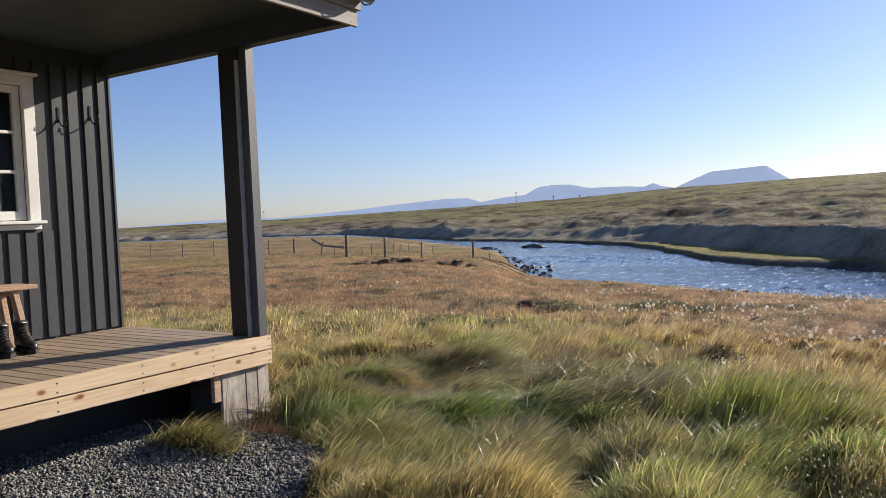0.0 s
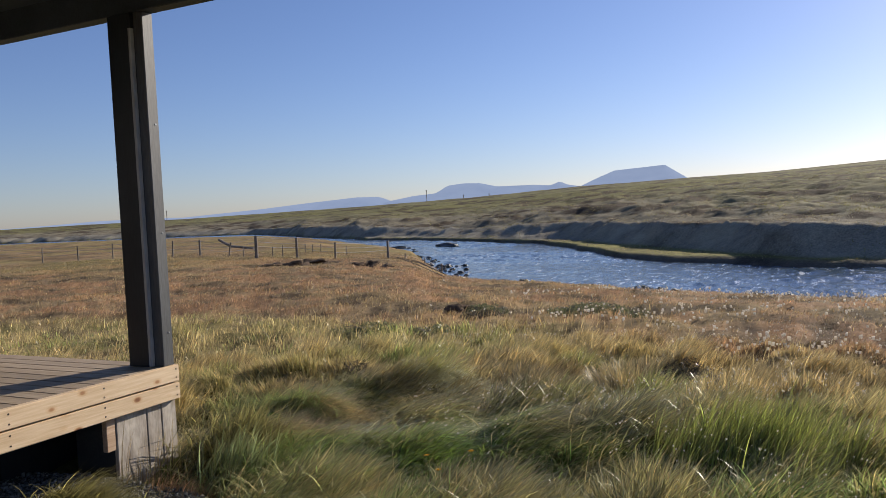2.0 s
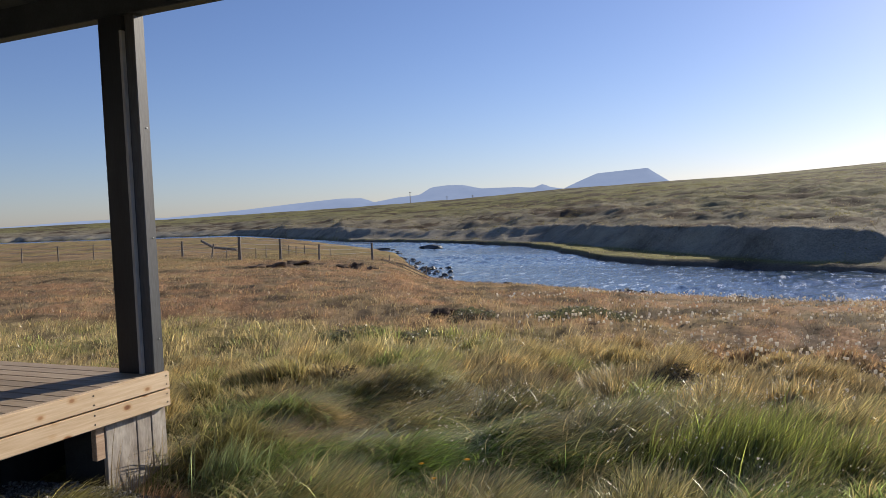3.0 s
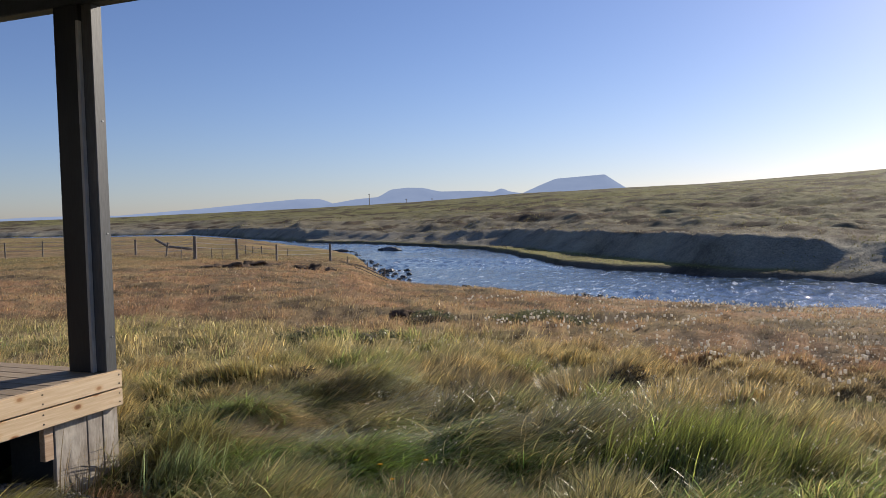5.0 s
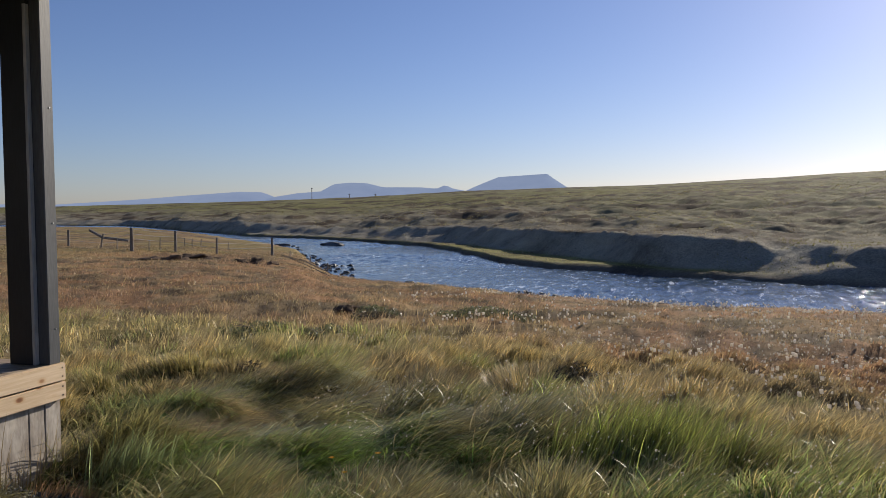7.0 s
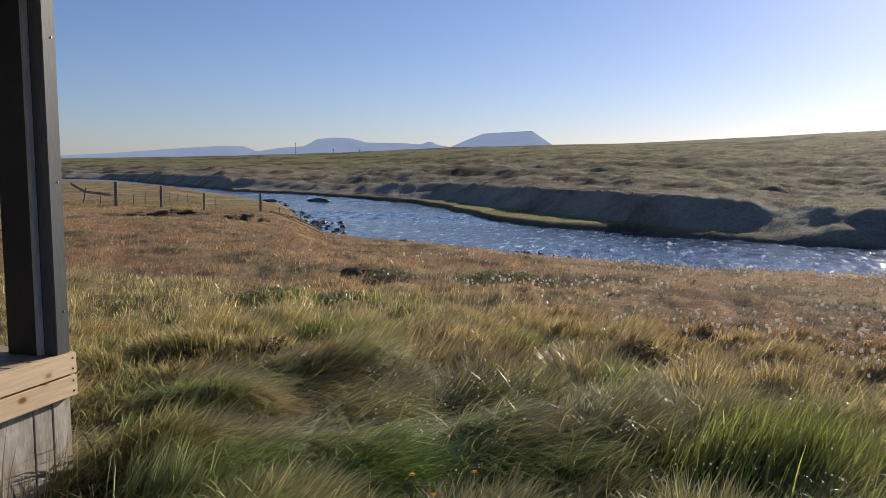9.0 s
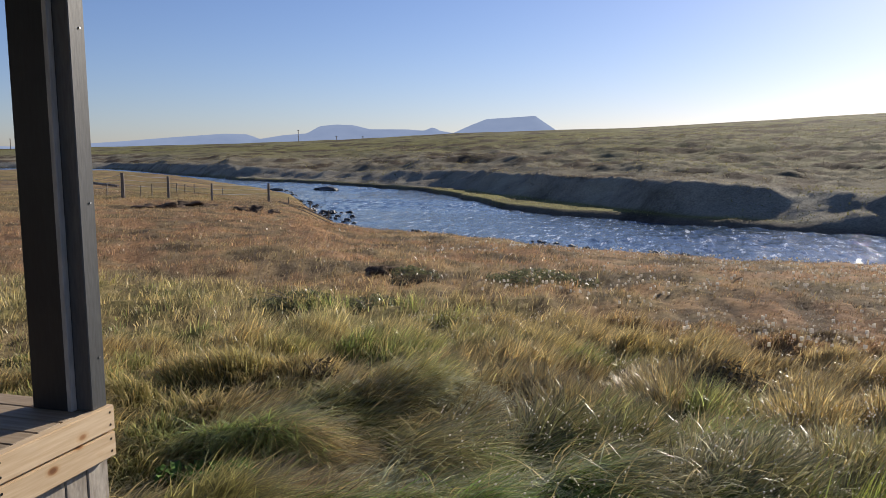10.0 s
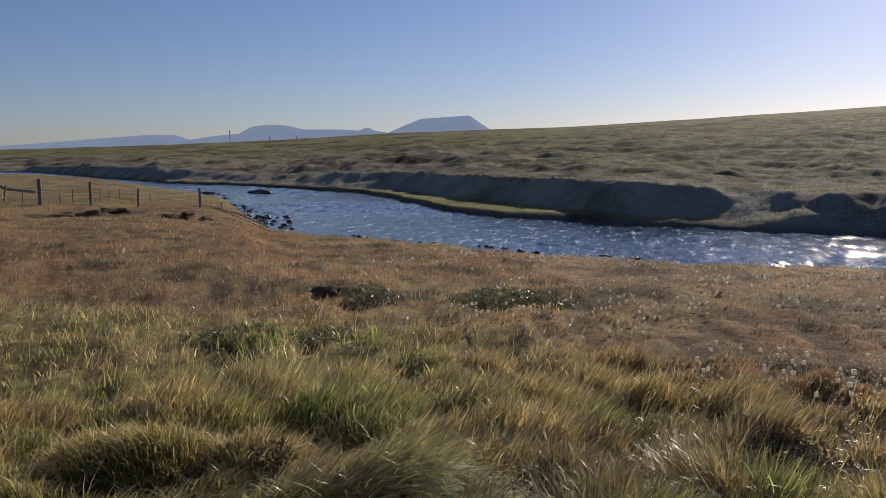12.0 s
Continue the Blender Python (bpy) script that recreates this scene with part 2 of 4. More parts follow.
def table(az, *pairs):
    return np.interp(az, [p[0] for p in pairs], [p[1] for p in pairs])


def shore_near(az):
    return table(az, (-60, 34), (-12, 30.2), (0, 30.4), (6.5, 31.8), (13.7, 35), (19.5, 38.9), (23.5, 40.6), (26.2, 45.9), (27.4, 55.7), (28.5, 75), (33.5, 115), (36, 150), (40, 200), (60, 300))


def shore_far(az):
    return table(az, (-60, 44), (-13.5, 40.5), (-4.6, 42.7), (2.3, 44), (10, 49.5), (13.7, 54.5), (18.7, 78), (23.5, 92.4), (31.8, 119), (36, 156), (40, 222), (60, 330))


def strip_width(az):
    return table(az, (-8, 0.3), (-4, 0.7), (2.7, 2.3), (5.7, 3.8), (8.2, 6.0), (13.7, 12), (17, 8), (19, 1.5))


def brink_el(az):
    return table(az, (-60, -2.7), (-18, -2.67), (-8.8, -2.57), (2.8, -1.8), (8.3, -1.65), (16.4, -1.16), (23.6, -1.35), (32.5, -0.67), (40, -0.54), (55, -0.36))


def skyline_el(az):
    return table(az, (-60, 1.0), (-30, 2.6), (-18, 2.65), (-8.7, 2.24), (2.8, 1.72), (8.3, 1.61), (15.6, 1.44), (23.5, 1.02), (31.7, 0.72), (44, 0.41), (55, 0.24), (70, 0.15))


def crest_r(az):
    return table(az, (-20, 320), (10, 450), (40, 800), (60, 1000))


def mound(x, y, cx, cy, sx, sy, h, turn=0.0):
    c, s = math.cos(turn), math.sin(turn)
    u, v = (x - cx) * c + (y - cy) * s, -(x - cx) * s + (y - cy) * c
    return h * np.exp(-(u / sx) ** 2 - (v / sy) ** 2)


def gravel_mask(x, y):
    w = 0.25 * (fbm(x * 2.3, y * 2.3, 3) - 0.5)
    edge_x = np.interp(y, [0, 3.0, 3.7, 3.95], [-2.4, -2.75, -3.15, -4.0]) + w
    return step(0.06, -0.06, x - edge_x) * step(0.08, -0.08, y - 3.9 - w)


def tussock(x, y, cell=0.5):
    """The nearest grass tussock: distance over its radius, direction out of its middle, two traits of its own."""
    ci, cj = np.floor(x / cell).astype(int), np.floor(y / cell).astype(int)
    best = np.full(x.shape, 9.0)
    ux, uy, id1, id2 = (np.zeros(x.shape) for _ in range(4))
    for i in (-1, 0, 1):
        for j in (-1, 0, 1):
            a_, b_ = ci + i, cj + j
            h = [GRID[(a_ * 7 + b_ * 13 + 31 * k) % 256, (b_ * 5 + a_ * 11 + 57 * k) % 256] for k in range(4)]
            dx, dy = x - (a_ + 0.1 + 0.8 * h[0]) * cell, y - (b_ + 0.1 + 0.8 * h[1]) * cell
            d = np.hypot(dx, dy)
            q = d / (cell * (0.40 + 0.42 * h[2]))
            w = q < best
            best = np.where(w, q, best)
            ux, uy = np.where(w, dx / (d + 1e-6), ux), np.where(w, dy / (d + 1e-6), uy)
            id1, id2 = np.where(w, h[2], id1), np.where(w, h[3], id2)
    return best, ux, uy, id1, id2


def land(x, y):
    """Height of the ground and its kind: distances past the far shore, and so on."""
    az, r = np.degrees(np.arctan2(-x, y)), np.hypot(x, y)
    rn, rf = shore_near(az), shore_far(az)
    wob = (fbm(x * 0.22, y * 0.22, 4) - 0.5)
    rn = rn * (1 + 0.06 * wob)
    rf = rf * (1 + 0.05 * wob)
    near = np.interp(r, [0, 6, 9, 16], [-0.03, -0.09, -0.16, -0.5])
    shore = -0.5 + (WATER_Z + 0.62) * np.clip((r - 16) / (rn - 16), 0, 1)
    z = np.where(r < 16, near, shore)
    z = z - 0.42 * step(rn - 2.2, rn, r)
    z = z - 0.9 * step(rn, rn + 3, r) * step(rf, rf - 3, r)
    # far side: strip, bank, hillside
    rs = rf + strip_width(az)
    strip_z = WATER_Z - 0.1 + 0.45 * step(rf - 0.6, rf + 1.0, r)
    steep = step(19, 9, az)
    rb = rs + 4.6 + 6.0 * (1 - steep) + 9.0 * (fbm(x * 0.10 + 40, y * 0.10, 4) - 0.42) * (0.6 + 0.5 * (1 - steep))
    rb = np.maximum(rb + 3.0 * (fbm(x * 0.35 + 3, y * 0.35, 3) - 0.5), rs + 2.2)
    zb = 1.5 + rb * np.tan(np.radians(brink_el(az)))
    rc = crest_r(az)
    zc = 1.5 + rc * np.tan(np.radians(skyline_el(az)))
    face = strip_z + (zb - strip_z) * step(rs, rb, r) + 1.0 * (fbm(x * 0.45 + 12, y * 0.45, 4) - 0.5) * step(rs, rs + 1.5, r)
    u = np.clip((r - rb) / (rc - rb), 0, 1)
    hill = zb + (zc - zb) * (u ** 0.92) + (fbm(x * 0.05, y * 0.05, 5) - 0.5) * np.clip(u * 60, 0, 1) * np.where(u < 1, 1.6 * (1 - u) + 0.3, 0.3)
    hill = hill + step(1, 6, r - rb) * (1 - u) * (0.75 * (fbm(x * 0.16 + 7, y * 0.16, 3) - 0.5) * np.clip(r / 60, 0.5, 1.6) + 0.75 * (fbm(x * 0.6, y * 0.6, 3) - 0.5))
    hill = hill - 0.16 * step(0.55, 0.62, fbm(az * 0.35 + 5, np.log(r + 1) * 16, 4)) * step(3, 10, r - rb) * (1 - u)
    hill = hill - np.clip(r - rc, 0, None) * 0.03
    far = np.where(r > rb, hill, face)
    open_side = step(-75, -55, az) * step(75, 62, az)
    z = np.where(r > rf - 0.3, far, z)
    plain = np.interp(r, [0, 16, 200, 5000], [-0.03, -0.5, -1.0, -30])
    z = z * open_side + plain * (1 - open_side)
    # hummocks near the path, low swells further off
    g = gravel_mask(x, y)
    q, _, _, t1, _ = tussock(x, y)
    t1 = t1 - 0.75 * np.clip(mound(x, y, -3.2, 5.0, 1.8, 1.5, 1.3), 0, 1)
    tuss = (fbm(x * 0.9, y * 0.9, 3) - 0.5) * 0.25 + (np.clip(1 - q * q, 0, 1) * (0.05 + 0.10 * t1) - 0.05) * (0.35 + 0.65 * step(16, 9, r)) + (fbm(x * 6, y * 6, 2) - 0.5) * 0.07
    z = z + tuss * (1 - g) * step(60, 25, r) * step(1.0, 3.0, r)
    z = z + g * (0.03 + 0.05 * (fbm(x * 1.5, y * 1.5, 3) - 0.5))
    z = z + (fbm(x * 0.25, y * 0.25, 4) - 0.5) * 0.45 * step(18, 40, r) * step(rn - 1, rn - 8, r)
    for m_ in MOUNDS:
        z = z + 0.62 * mound(x, y, *m_)
    kind = {"g": g, "r": r, "az": az, "rn": rn, "rf": rf, "rs": rs, "rb": rb, "rc": rc, "u": u}
    return z, kind


MOUNDS = [(-3.80, 6.82, 0.55, 0.28, 0.15, 0.25), (-3.45, 7.45, 0.35, 0.22, -0.18, 0.2), (-1.6, 7.9, 0.40, 0.35, 0.20, 0.3), (-1.66, 7.4, 0.25, 0.25, -0.18), (-4.4, 5.75, 0.50, 0.16, 0.20, 0.25), (-4.52, 5.42, 0.25, 0.10, -0.15, 0.25),
          (-2.16, 5.9, 0.25, 0.16, -0.22), (-0.62, 6.35, 0.3, 0.2, -0.25), (-2.46, 4.8, 0.16, 0.12, -0.18), (-0.9, 5.2, 0.5, 0.35, 0.2), (-4.05, 4.85, 0.35, 0.3, 0.12),
          (-0.6, 6.0, 0.6, 0.45, 0.15), (-2.2, 5.6, 0.5, 0.35, 0.13), (-0.4, 4.6, 0.6, 0.4, 0.13), (-4.1, 4.9, 0.5, 0.35, 0.10),
          (-7.0, 15.0, 0.8, 0.5, 0.22), (-4.2, 3.45, 0.33, 0.16, 0.08, -0.5)]


def tall_limit(az):
    return table(az, (-30, 6.4), (0, 7.2), (8, 8.2), (15, 10), (25, 12.5), (40, 16), (55, 20), (70, 20))


C = lambda *v: np.array(v)
LUSH, MEADOW, STRAW, RUSSET, BROWN, PEATY = C(0.16, 0.245, 0.065), C(0.27, 0.24, 0.10), C(0.46, 0.375, 0.19), C(0.36, 0.225, 0.13), C(0.27, 0.205, 0.125), C(0.07, 0.048, 0.033)
SHADED_THATCH = C(0.085, 0.065, 0.04)
MOSS, OLIVE, HEATH, EARTH, SHINGLE, PALE = C(0.25, 0.24, 0.09), C(0.20, 0.195, 0.075), C(0.23, 0.21, 0.16), C(0.31, 0.295, 0.25), C(0.14, 0.125, 0.11), C(0.20, 0.20, 0.08)


def lerp(a, b, f):
    return a + (b - a) * np.asarray(f)[..., None]


def plant_tone(x, y, k):
    """Which growth covers the ground: its own colour."""
    n1, n2, n3 = fbm(x * 0.35, y * 0.35, 4), fbm(x * 1.1 + 50, y * 1.1, 4), fbm(x * 0.13 + 9, y * 0.13, 4)
    lim = tall_limit(k["az"])
    c = lerp(MEADOW, STRAW, 0.9 * step(0.38, 0.56, n2))
    c = lerp(c, BROWN, 0.7 * step(0.55, 0.66, fbm(x * 0.7 + 23, y * 0.7, 3)))
    lush = mound(x, y, -3.2, 4.9, 1.9, 1.5, 1.2) + mound(x, y, -1.0, 4.2, 1.6, 1.2, 0.5)
    c = lerp(c, LUSH, np.clip(lush * (0.5 + n2), 0, 1))
    c = lerp(c, LUSH, step(0.56, 0.70, n1) * 0.55)
    short = lerp(lerp(RUSSET, BROWN, step(0.4, 0.6, n2)), STRAW, 0.3 * step(0.5, 0.7, n1))
    short = lerp(short, PEATY, 0.7 * step(0.60, 0.70, n2))
    short = lerp(short, lerp(BROWN, MEADOW, step(0.4, 0.6, n3)), 0.6 * step(38, 55, k["r"]))
    f = step(lim - 1.2, lim + 1.8, k["r"] + 3 * (n1 - 0.5))
    c = lerp(c, short, f)
    return c


# ground sheet
fine = np.arange(-26, 64.01, 0.2)
coarse = np.concatenate([np.arange(66, 180, 3.0), np.arange(-180, -27, 3.0)])
AZ = np.concatenate([fine, coarse])
RR = np.concatenate([[0.0], np.geomspace(0.4, 26, 150), np.arange(26.4, 70, 0.42), np.geomspace(70.5, 420, 230), np.geomspace(430, 4800, 40)])
A, R = np.meshgrid(AZ, RR)
gx, gy = -R * np.sin(np.radians(A)), R * np.cos(np.radians(A))
gz, kind = land(gx, gy)
tone = plant_tone(gx, gy, kind)
# gaps between tussocks painted darker: litter brown with their shade put in
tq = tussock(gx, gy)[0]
tone = lerp(tone, SHADED_THATCH, 0.75 * step(0.6, 1.1, tq) * step(20, 12, R))
tone = lerp(tone, SHINGLE, step(kind["rn"] - 1.4, kind["rn"] - 0.2, R))
past = kind["rf"]
hn = fbm(gx * 0.02, gy * 0.02, 5)
hs = fbm(kind["az"] * 0.5, np.log(R + 1) * 22, 4)
hill = lerp(HEATH, OLIVE, step(0.02, 0.30, kind["u"] + 0.25 * (hn - 0.5)) * np.clip(0.4 + hn, 0, 1))
hill = lerp(hill, PALE, 0.6 * step(0.45, 0.9, kind["u"] + 0.5 * (hs - 0.5)))
hill = lerp(hill, PEATY, 0.85 * step(0.54, 0.62, hs))
side = lerp(SHINGLE, MOSS, step(past + 0.3, past + 1.5, R))
side = lerp(side, EARTH, step(kind["rs"] - 0.3, kind["rs"] + 0.7, R))
side = lerp(side, hill, step(kind["rb"] - 0.4, kind["rb"] + 0.6, R))
tone = np.where((R > past)[..., None] & (np.abs(A) < 76)[..., None], side, tone)
tone = lerp(tone, C(0.15, 0.145, 0.14), kind["g"])
nr, na = A.shape
idx = np.arange(nr * na).reshape(nr, na)
order = np.argsort(AZ)
ids = idx[:, order]
nxt = np.roll(ids, -1, axis=1)
quads = np.stack([ids[:-1], ids[1:], nxt[1:], nxt[:-1]], -1).reshape(-1, 4)[:, ::-1]
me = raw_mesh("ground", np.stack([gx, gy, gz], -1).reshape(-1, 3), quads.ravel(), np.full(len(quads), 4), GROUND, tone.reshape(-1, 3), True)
ground = tagged(new("ground", me), "rough moorland turf with tussocks, river banks and open hillside", "ground", kind="structure")

# river: a sheet with running waves
wa = np.concatenate([np.arange(-62, -22, 2.0), np.arange(-22, 34, 0.17), np.arange(34, 66.1, 1.0)])
ws = np.linspace(0, 1, 210)
WA, WS = np.meshgrid(wa, ws)
n0, n1 = shore_near(WA) - 3.5, shore_far(WA) + 3.0
wr = n0 + (n1 - n0) * WS
wx, wy = -wr * np.sin(np.radians(WA)), wr * np.cos(np.radians(WA))
calm = 0.35 + 1.1 * step(0.35, 0.65, fbm(wx * 0.09 + 3, wy * 0.09, 3))
wz = WATER_Z + calm * (0.12 * (fbm(wx * 0.9, wy * 0.7, 3) - 0.5) + 0.13 * (fbm(wx * 2.6 + 5, wy * 1.0, 2) - 0.5))
wv = np.stack([wx, wy, wz], -1).reshape(-1, 3)
wi = np.arange(wv.shape[0]).reshape(WA.shape)
wq = np.stack([wi[:-1, :-1], wi[:-1, 1:], wi[1:, 1:], wi[1:, :-1]], -1).reshape(-1, 4)[:, ::-1]
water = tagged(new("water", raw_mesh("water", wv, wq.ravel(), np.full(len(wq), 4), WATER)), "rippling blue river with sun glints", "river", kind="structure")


def ground_z(x, y):
    z, _ = land(np.array([float(x)]), np.array([float(y)]))
    return float(z[0])


# far mountains, each a ridge with flanks
def mountain(label, outline, dist, depth):
    bm = bmesh.new()
    n = 60
    azs = np.linspace(outline[0][0], outline[-1][0], n)
    els = table(azs, *sorted(outline)) if outline[0][0] < outline[-1][0] else np.interp(-azs, [-p[0] for p in outline], [p[1] for p in outline])
    rows_ = []
    for k, (f, d) in enumerate(((0.0, -0.5), (0.45, -0.25), (0.8, -0.08), (1.0, 0.0), (0.9, 0.25), (0.0, 0.8))):
        row = []
        for i, (a, e) in enumerate(zip(azs, els)):
            top = dist * math.tan(radians(e)) + 1.5
            rr = dist + depth * d
            zz = -30 + (top * rr / dist + 30) * f if f < 1 else top
            row.append(bm.verts.new((-rr * math.sin(radians(a)), rr * math.cos(radians(a)), zz)))
        rows_.append(row)
    for p, q in zip(rows_, rows_[1:]):
        for i in range(n - 1):
            bm.faces.new((p[i], p[i + 1], q[i + 1], q[i]))
    ob = part("mountain", bm, MOUNTAIN, None, "", True)
    return tagged(ob, label, "mountain")


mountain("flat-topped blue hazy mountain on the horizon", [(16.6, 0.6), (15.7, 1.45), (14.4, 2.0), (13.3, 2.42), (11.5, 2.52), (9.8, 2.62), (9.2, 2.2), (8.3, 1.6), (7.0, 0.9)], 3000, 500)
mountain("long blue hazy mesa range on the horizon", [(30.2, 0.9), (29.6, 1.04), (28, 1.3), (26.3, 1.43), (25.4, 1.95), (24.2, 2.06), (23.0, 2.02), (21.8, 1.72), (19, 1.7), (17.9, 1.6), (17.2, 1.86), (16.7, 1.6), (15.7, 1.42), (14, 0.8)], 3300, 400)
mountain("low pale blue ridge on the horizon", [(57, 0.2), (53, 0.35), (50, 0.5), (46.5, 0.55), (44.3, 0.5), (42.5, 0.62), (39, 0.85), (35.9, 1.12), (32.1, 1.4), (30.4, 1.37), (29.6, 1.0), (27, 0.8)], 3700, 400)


# ---- the house: black-stained timber cabin with a covered porch ----
WALL_X, DECK_X, DECK_Z, CORNER_Y, SOUTH = -6.2, -4.38, 0.532, 4.46, -4.6
GABLE_Y = 4.40
POST_X2, POST_X1, POST_YB, POST_YA = -4.68, -4.48, 4.325, 4.352

wall_east = tagged(new("wall_east"), "black-stained board-on-board timber wall of the cabin", "wall", kind="structure")
WIN_Y0, WIN_Y1, WIN_Z0, WIN_Z1 = 2.39, 3.60, 1.53, 2.66
for y0, y1, z0, z1 in ((SOUTH, WIN_Y0, 0.2, 3.3), (WIN_Y1, GABLE_Y - 0.02, 0.2, 3.3), (WIN_Y0, WIN_Y1, 0.2, WIN_Z0), (WIN_Y0, WIN_Y1, WIN_Z1, 3.3)):
    part("backing", box(WALL_X - 0.16, WALL_X - 0.022, y0, y1, z0, z1, 0), BLACK_PAINT, wall_east)
y = GABLE_Y - 0.075
while y > SOUTH:
    spans = [(DECK_Z + 0.012, 2.86)]
    if WIN_Y0 - 0.13 < y < WIN_Y1 + 0.16:
        spans = [(DECK_Z + 0.012, WIN_Z0 - 0.09), (WIN_Z1 + 0.12, 2.86)]
    for z0, z1 in spans:
        part("board", box(WALL_X - 0.024, WALL_X, y - 0.048, y + 0.048, z0, z1, 0.003), BLACK_PAINT, wall_east)
    y -= 0.146
part("corner_board", box(WALL_X - 0.16, WALL_X + 0.012, GABLE_Y - 0.024, GABLE_Y, DECK_Z - 0.3, 2.86, 0.003), BLACK_PAINT, wall_east)
for nm, bx in (("wall_north", (-11.0, WALL_X - 0.16, GABLE_Y - 0.16, GABLE_Y - 0.01, 0.1, 3.3)), ("wall_west", (-11.15, -11.0, SOUTH, GABLE_Y - 0.01, 0.1, 3.3)), ("wall_south", (-11.15, WALL_X - 0.02, SOUTH - 0.15, SOUTH, 0.1, 3.3))):
    tagged(part(nm, box(*bx, 0), BLACK_PAINT), "black-stained timber cabin wall", "wall", kind="structure")
tagged(part("floor_inside", box(-11.0, WALL_X - 0.16, SOUTH, GABLE_Y - 0.16, 0.45, 0.52, 0), DECK_WOOD), "plain board floor inside the cabin", "floor", kind="structure")
tagged(part("wall_inner", box(-9.2, -9.1, SOUTH, GABLE_Y - 0.16, 0.52, 3.2, 0), WALL_IN), "pale partition wall inside the cabin", "wall", kind="structure")
tagged(part("plinth", box(-11.1, WALL_X - 0.03, SOUTH, GABLE_Y - 0.05, -0.35, 0.2, 0.005), CONCRETE), "dark plinth under the cabin", "foundation", kind="structure")

# window with white frame
win = tagged(new("window_1"), "white-painted wooden window with small panes", "window", kind="structure")
X = WALL_X
part("window_frame", box(X - 0.02, X + 0.028, WIN_Y1 - 0.02, WIN_Y1 + 0.075, WIN_Z0 - 0.03, WIN_Z1 + 0.05, 0.004), WHITE_PAINT, win)
part("window_frame", box(X - 0.02, X + 0.028, WIN_Y0 - 0.075, WIN_Y0 + 0.02, WIN_Z0 - 0.03, WIN_Z1 + 0.05, 0.004), WHITE_PAINT, win)
part("head_board", box(X - 0.02, X + 0.03, WIN_Y0 - 0.075, WIN_Y1 + 0.075, WIN_Z1 - 0.02, WIN_Z1 + 0.055, 0.004), WHITE_PAINT, win)
part("drip_cap", box(X - 0.02, X + 0.062, WIN_Y0 - 0.1, WIN_Y1 + 0.1, WIN_Z1 + 0.058, WIN_Z1 + 0.084, 0.004), WHITE_PAINT, win)
part("apron", box(X - 0.02, X + 0.03, WIN_Y0 - 0.075, WIN_Y1 + 0.075, WIN_Z0 - 0.075, WIN_Z0 - 0.033, 0.004), WHITE_PAINT, win)
part("window_sill", box(X - 0.02, X + 0.075, WIN_Y0 - 0.1, WIN_Y1 + 0.1, WIN_Z0 - 0.03, WIN_Z0 - 0.002, 0.005), WHITE_PAINT, win)
for side in (0, 1):
    ya = WIN_Y0 + 0.022 + side * (WIN_Y1 - WIN_Y0 - 0.044) / 2
    yb = ya + (WIN_Y1 - WIN_Y0 - 0.044) / 2 - 0.004
    za, zb = WIN_Z0 + 0.004, WIN_Z1 - 0.024
    sash = part("sash", box(X - 0.06, X - 0.012, ya, ya + 0.06, za, zb, 0.004), WHITE_PAINT, win)
    part("stile", box(X - 0.06, X - 0.012, yb - 0.06, yb, za, zb, 0.004), WHITE_PAINT, sash)
    part("rail", box(X - 0.058, X - 0.014, ya + 0.06, yb - 0.06, za, za + 0.075, 0.004), WHITE_PAINT, sash)
    part("rail", box(X - 0.058, X - 0.014, ya + 0.06, yb - 0.06, zb - 0.06, zb, 0.004), WHITE_PAINT, sash)
    hgt = (zb - 0.06 - za - 0.075) / 3
    for k in range(3):
        z0 = za + 0.075 + k * hgt
        g = part("pane", box(X - 0.042, X - 0.036, ya + 0.058, yb - 0.058, z0 - 0.002, z0 + hgt + 0.002, 0), GLASS, win)
        g.visible_shadow = False
        if k:
            part("glazing_bar", box(X - 0.055, X - 0.018, ya + 0.06, yb - 0.06, z0 - 0.013, z0 + 0.013, 0.004), WHITE_PAINT, sash)

# porch deck
deck = tagged(new("porch_deck"), "weathered plank porch deck with fresh pine edge boards", "deck", kind="structure")
for z0, z1 in ((DECK_Z - 0.109, DECK_Z), (DECK_Z - 0.225, DECK_Z - 0.117)):
    board = part("edge_board", box(DECK_X - 0.045, DECK_X, SOUTH, CORNER_Y, z0, z1, 0.005, None, 2), FASCIA_WOOD, deck, "fresh knotty pine edge board")
    for y in (CORNER_Y - 0.03, 3.86, 3.26, 2.66, 2.06):
        for dz in (0.028, 0.082):
            part("screw", tube([(DECK_X - 0.004, y, z0 + dz), (DECK_X + 0.0015, y, z0 + dz)], 0.0055, 8), IRON, board)
part("end_joist", box(WALL_X, DECK_X - 0.048, CORNER_Y - 0.05, CORNER_Y - 0.006, DECK_Z - 0.22, DECK_Z - 0.032, 0.004), BLACK_PAINT, deck)
part("bearer", box(DECK_X - 0.40, DECK_X - 0.30, SOUTH, CORNER_Y - 0.06, DECK_Z - 0.22, DECK_Z - 0.032, 0.004), BLACK_PAINT, deck)
plank = mesh_of(box(WALL_X + 0.004, DECK_X - 0.049, -0.0585, 0.0585, -0.028, -0.002, 0.004), "plank", DECK_WOOD)
y = CORNER_Y - 0.062
while y > SOUTH:
    ob = new("plank", plank)
    ob.parent, ob.location = deck, (0, y, DECK_Z)
    y -= 0.1235
part("skirt", box(DECK_X - 0.72, DECK_X - 0.69, SOUTH, 4.3, -0.3, DECK_Z - 0.228, 0.003), DARK_PAINT, deck, "black skirt panel under the deck")
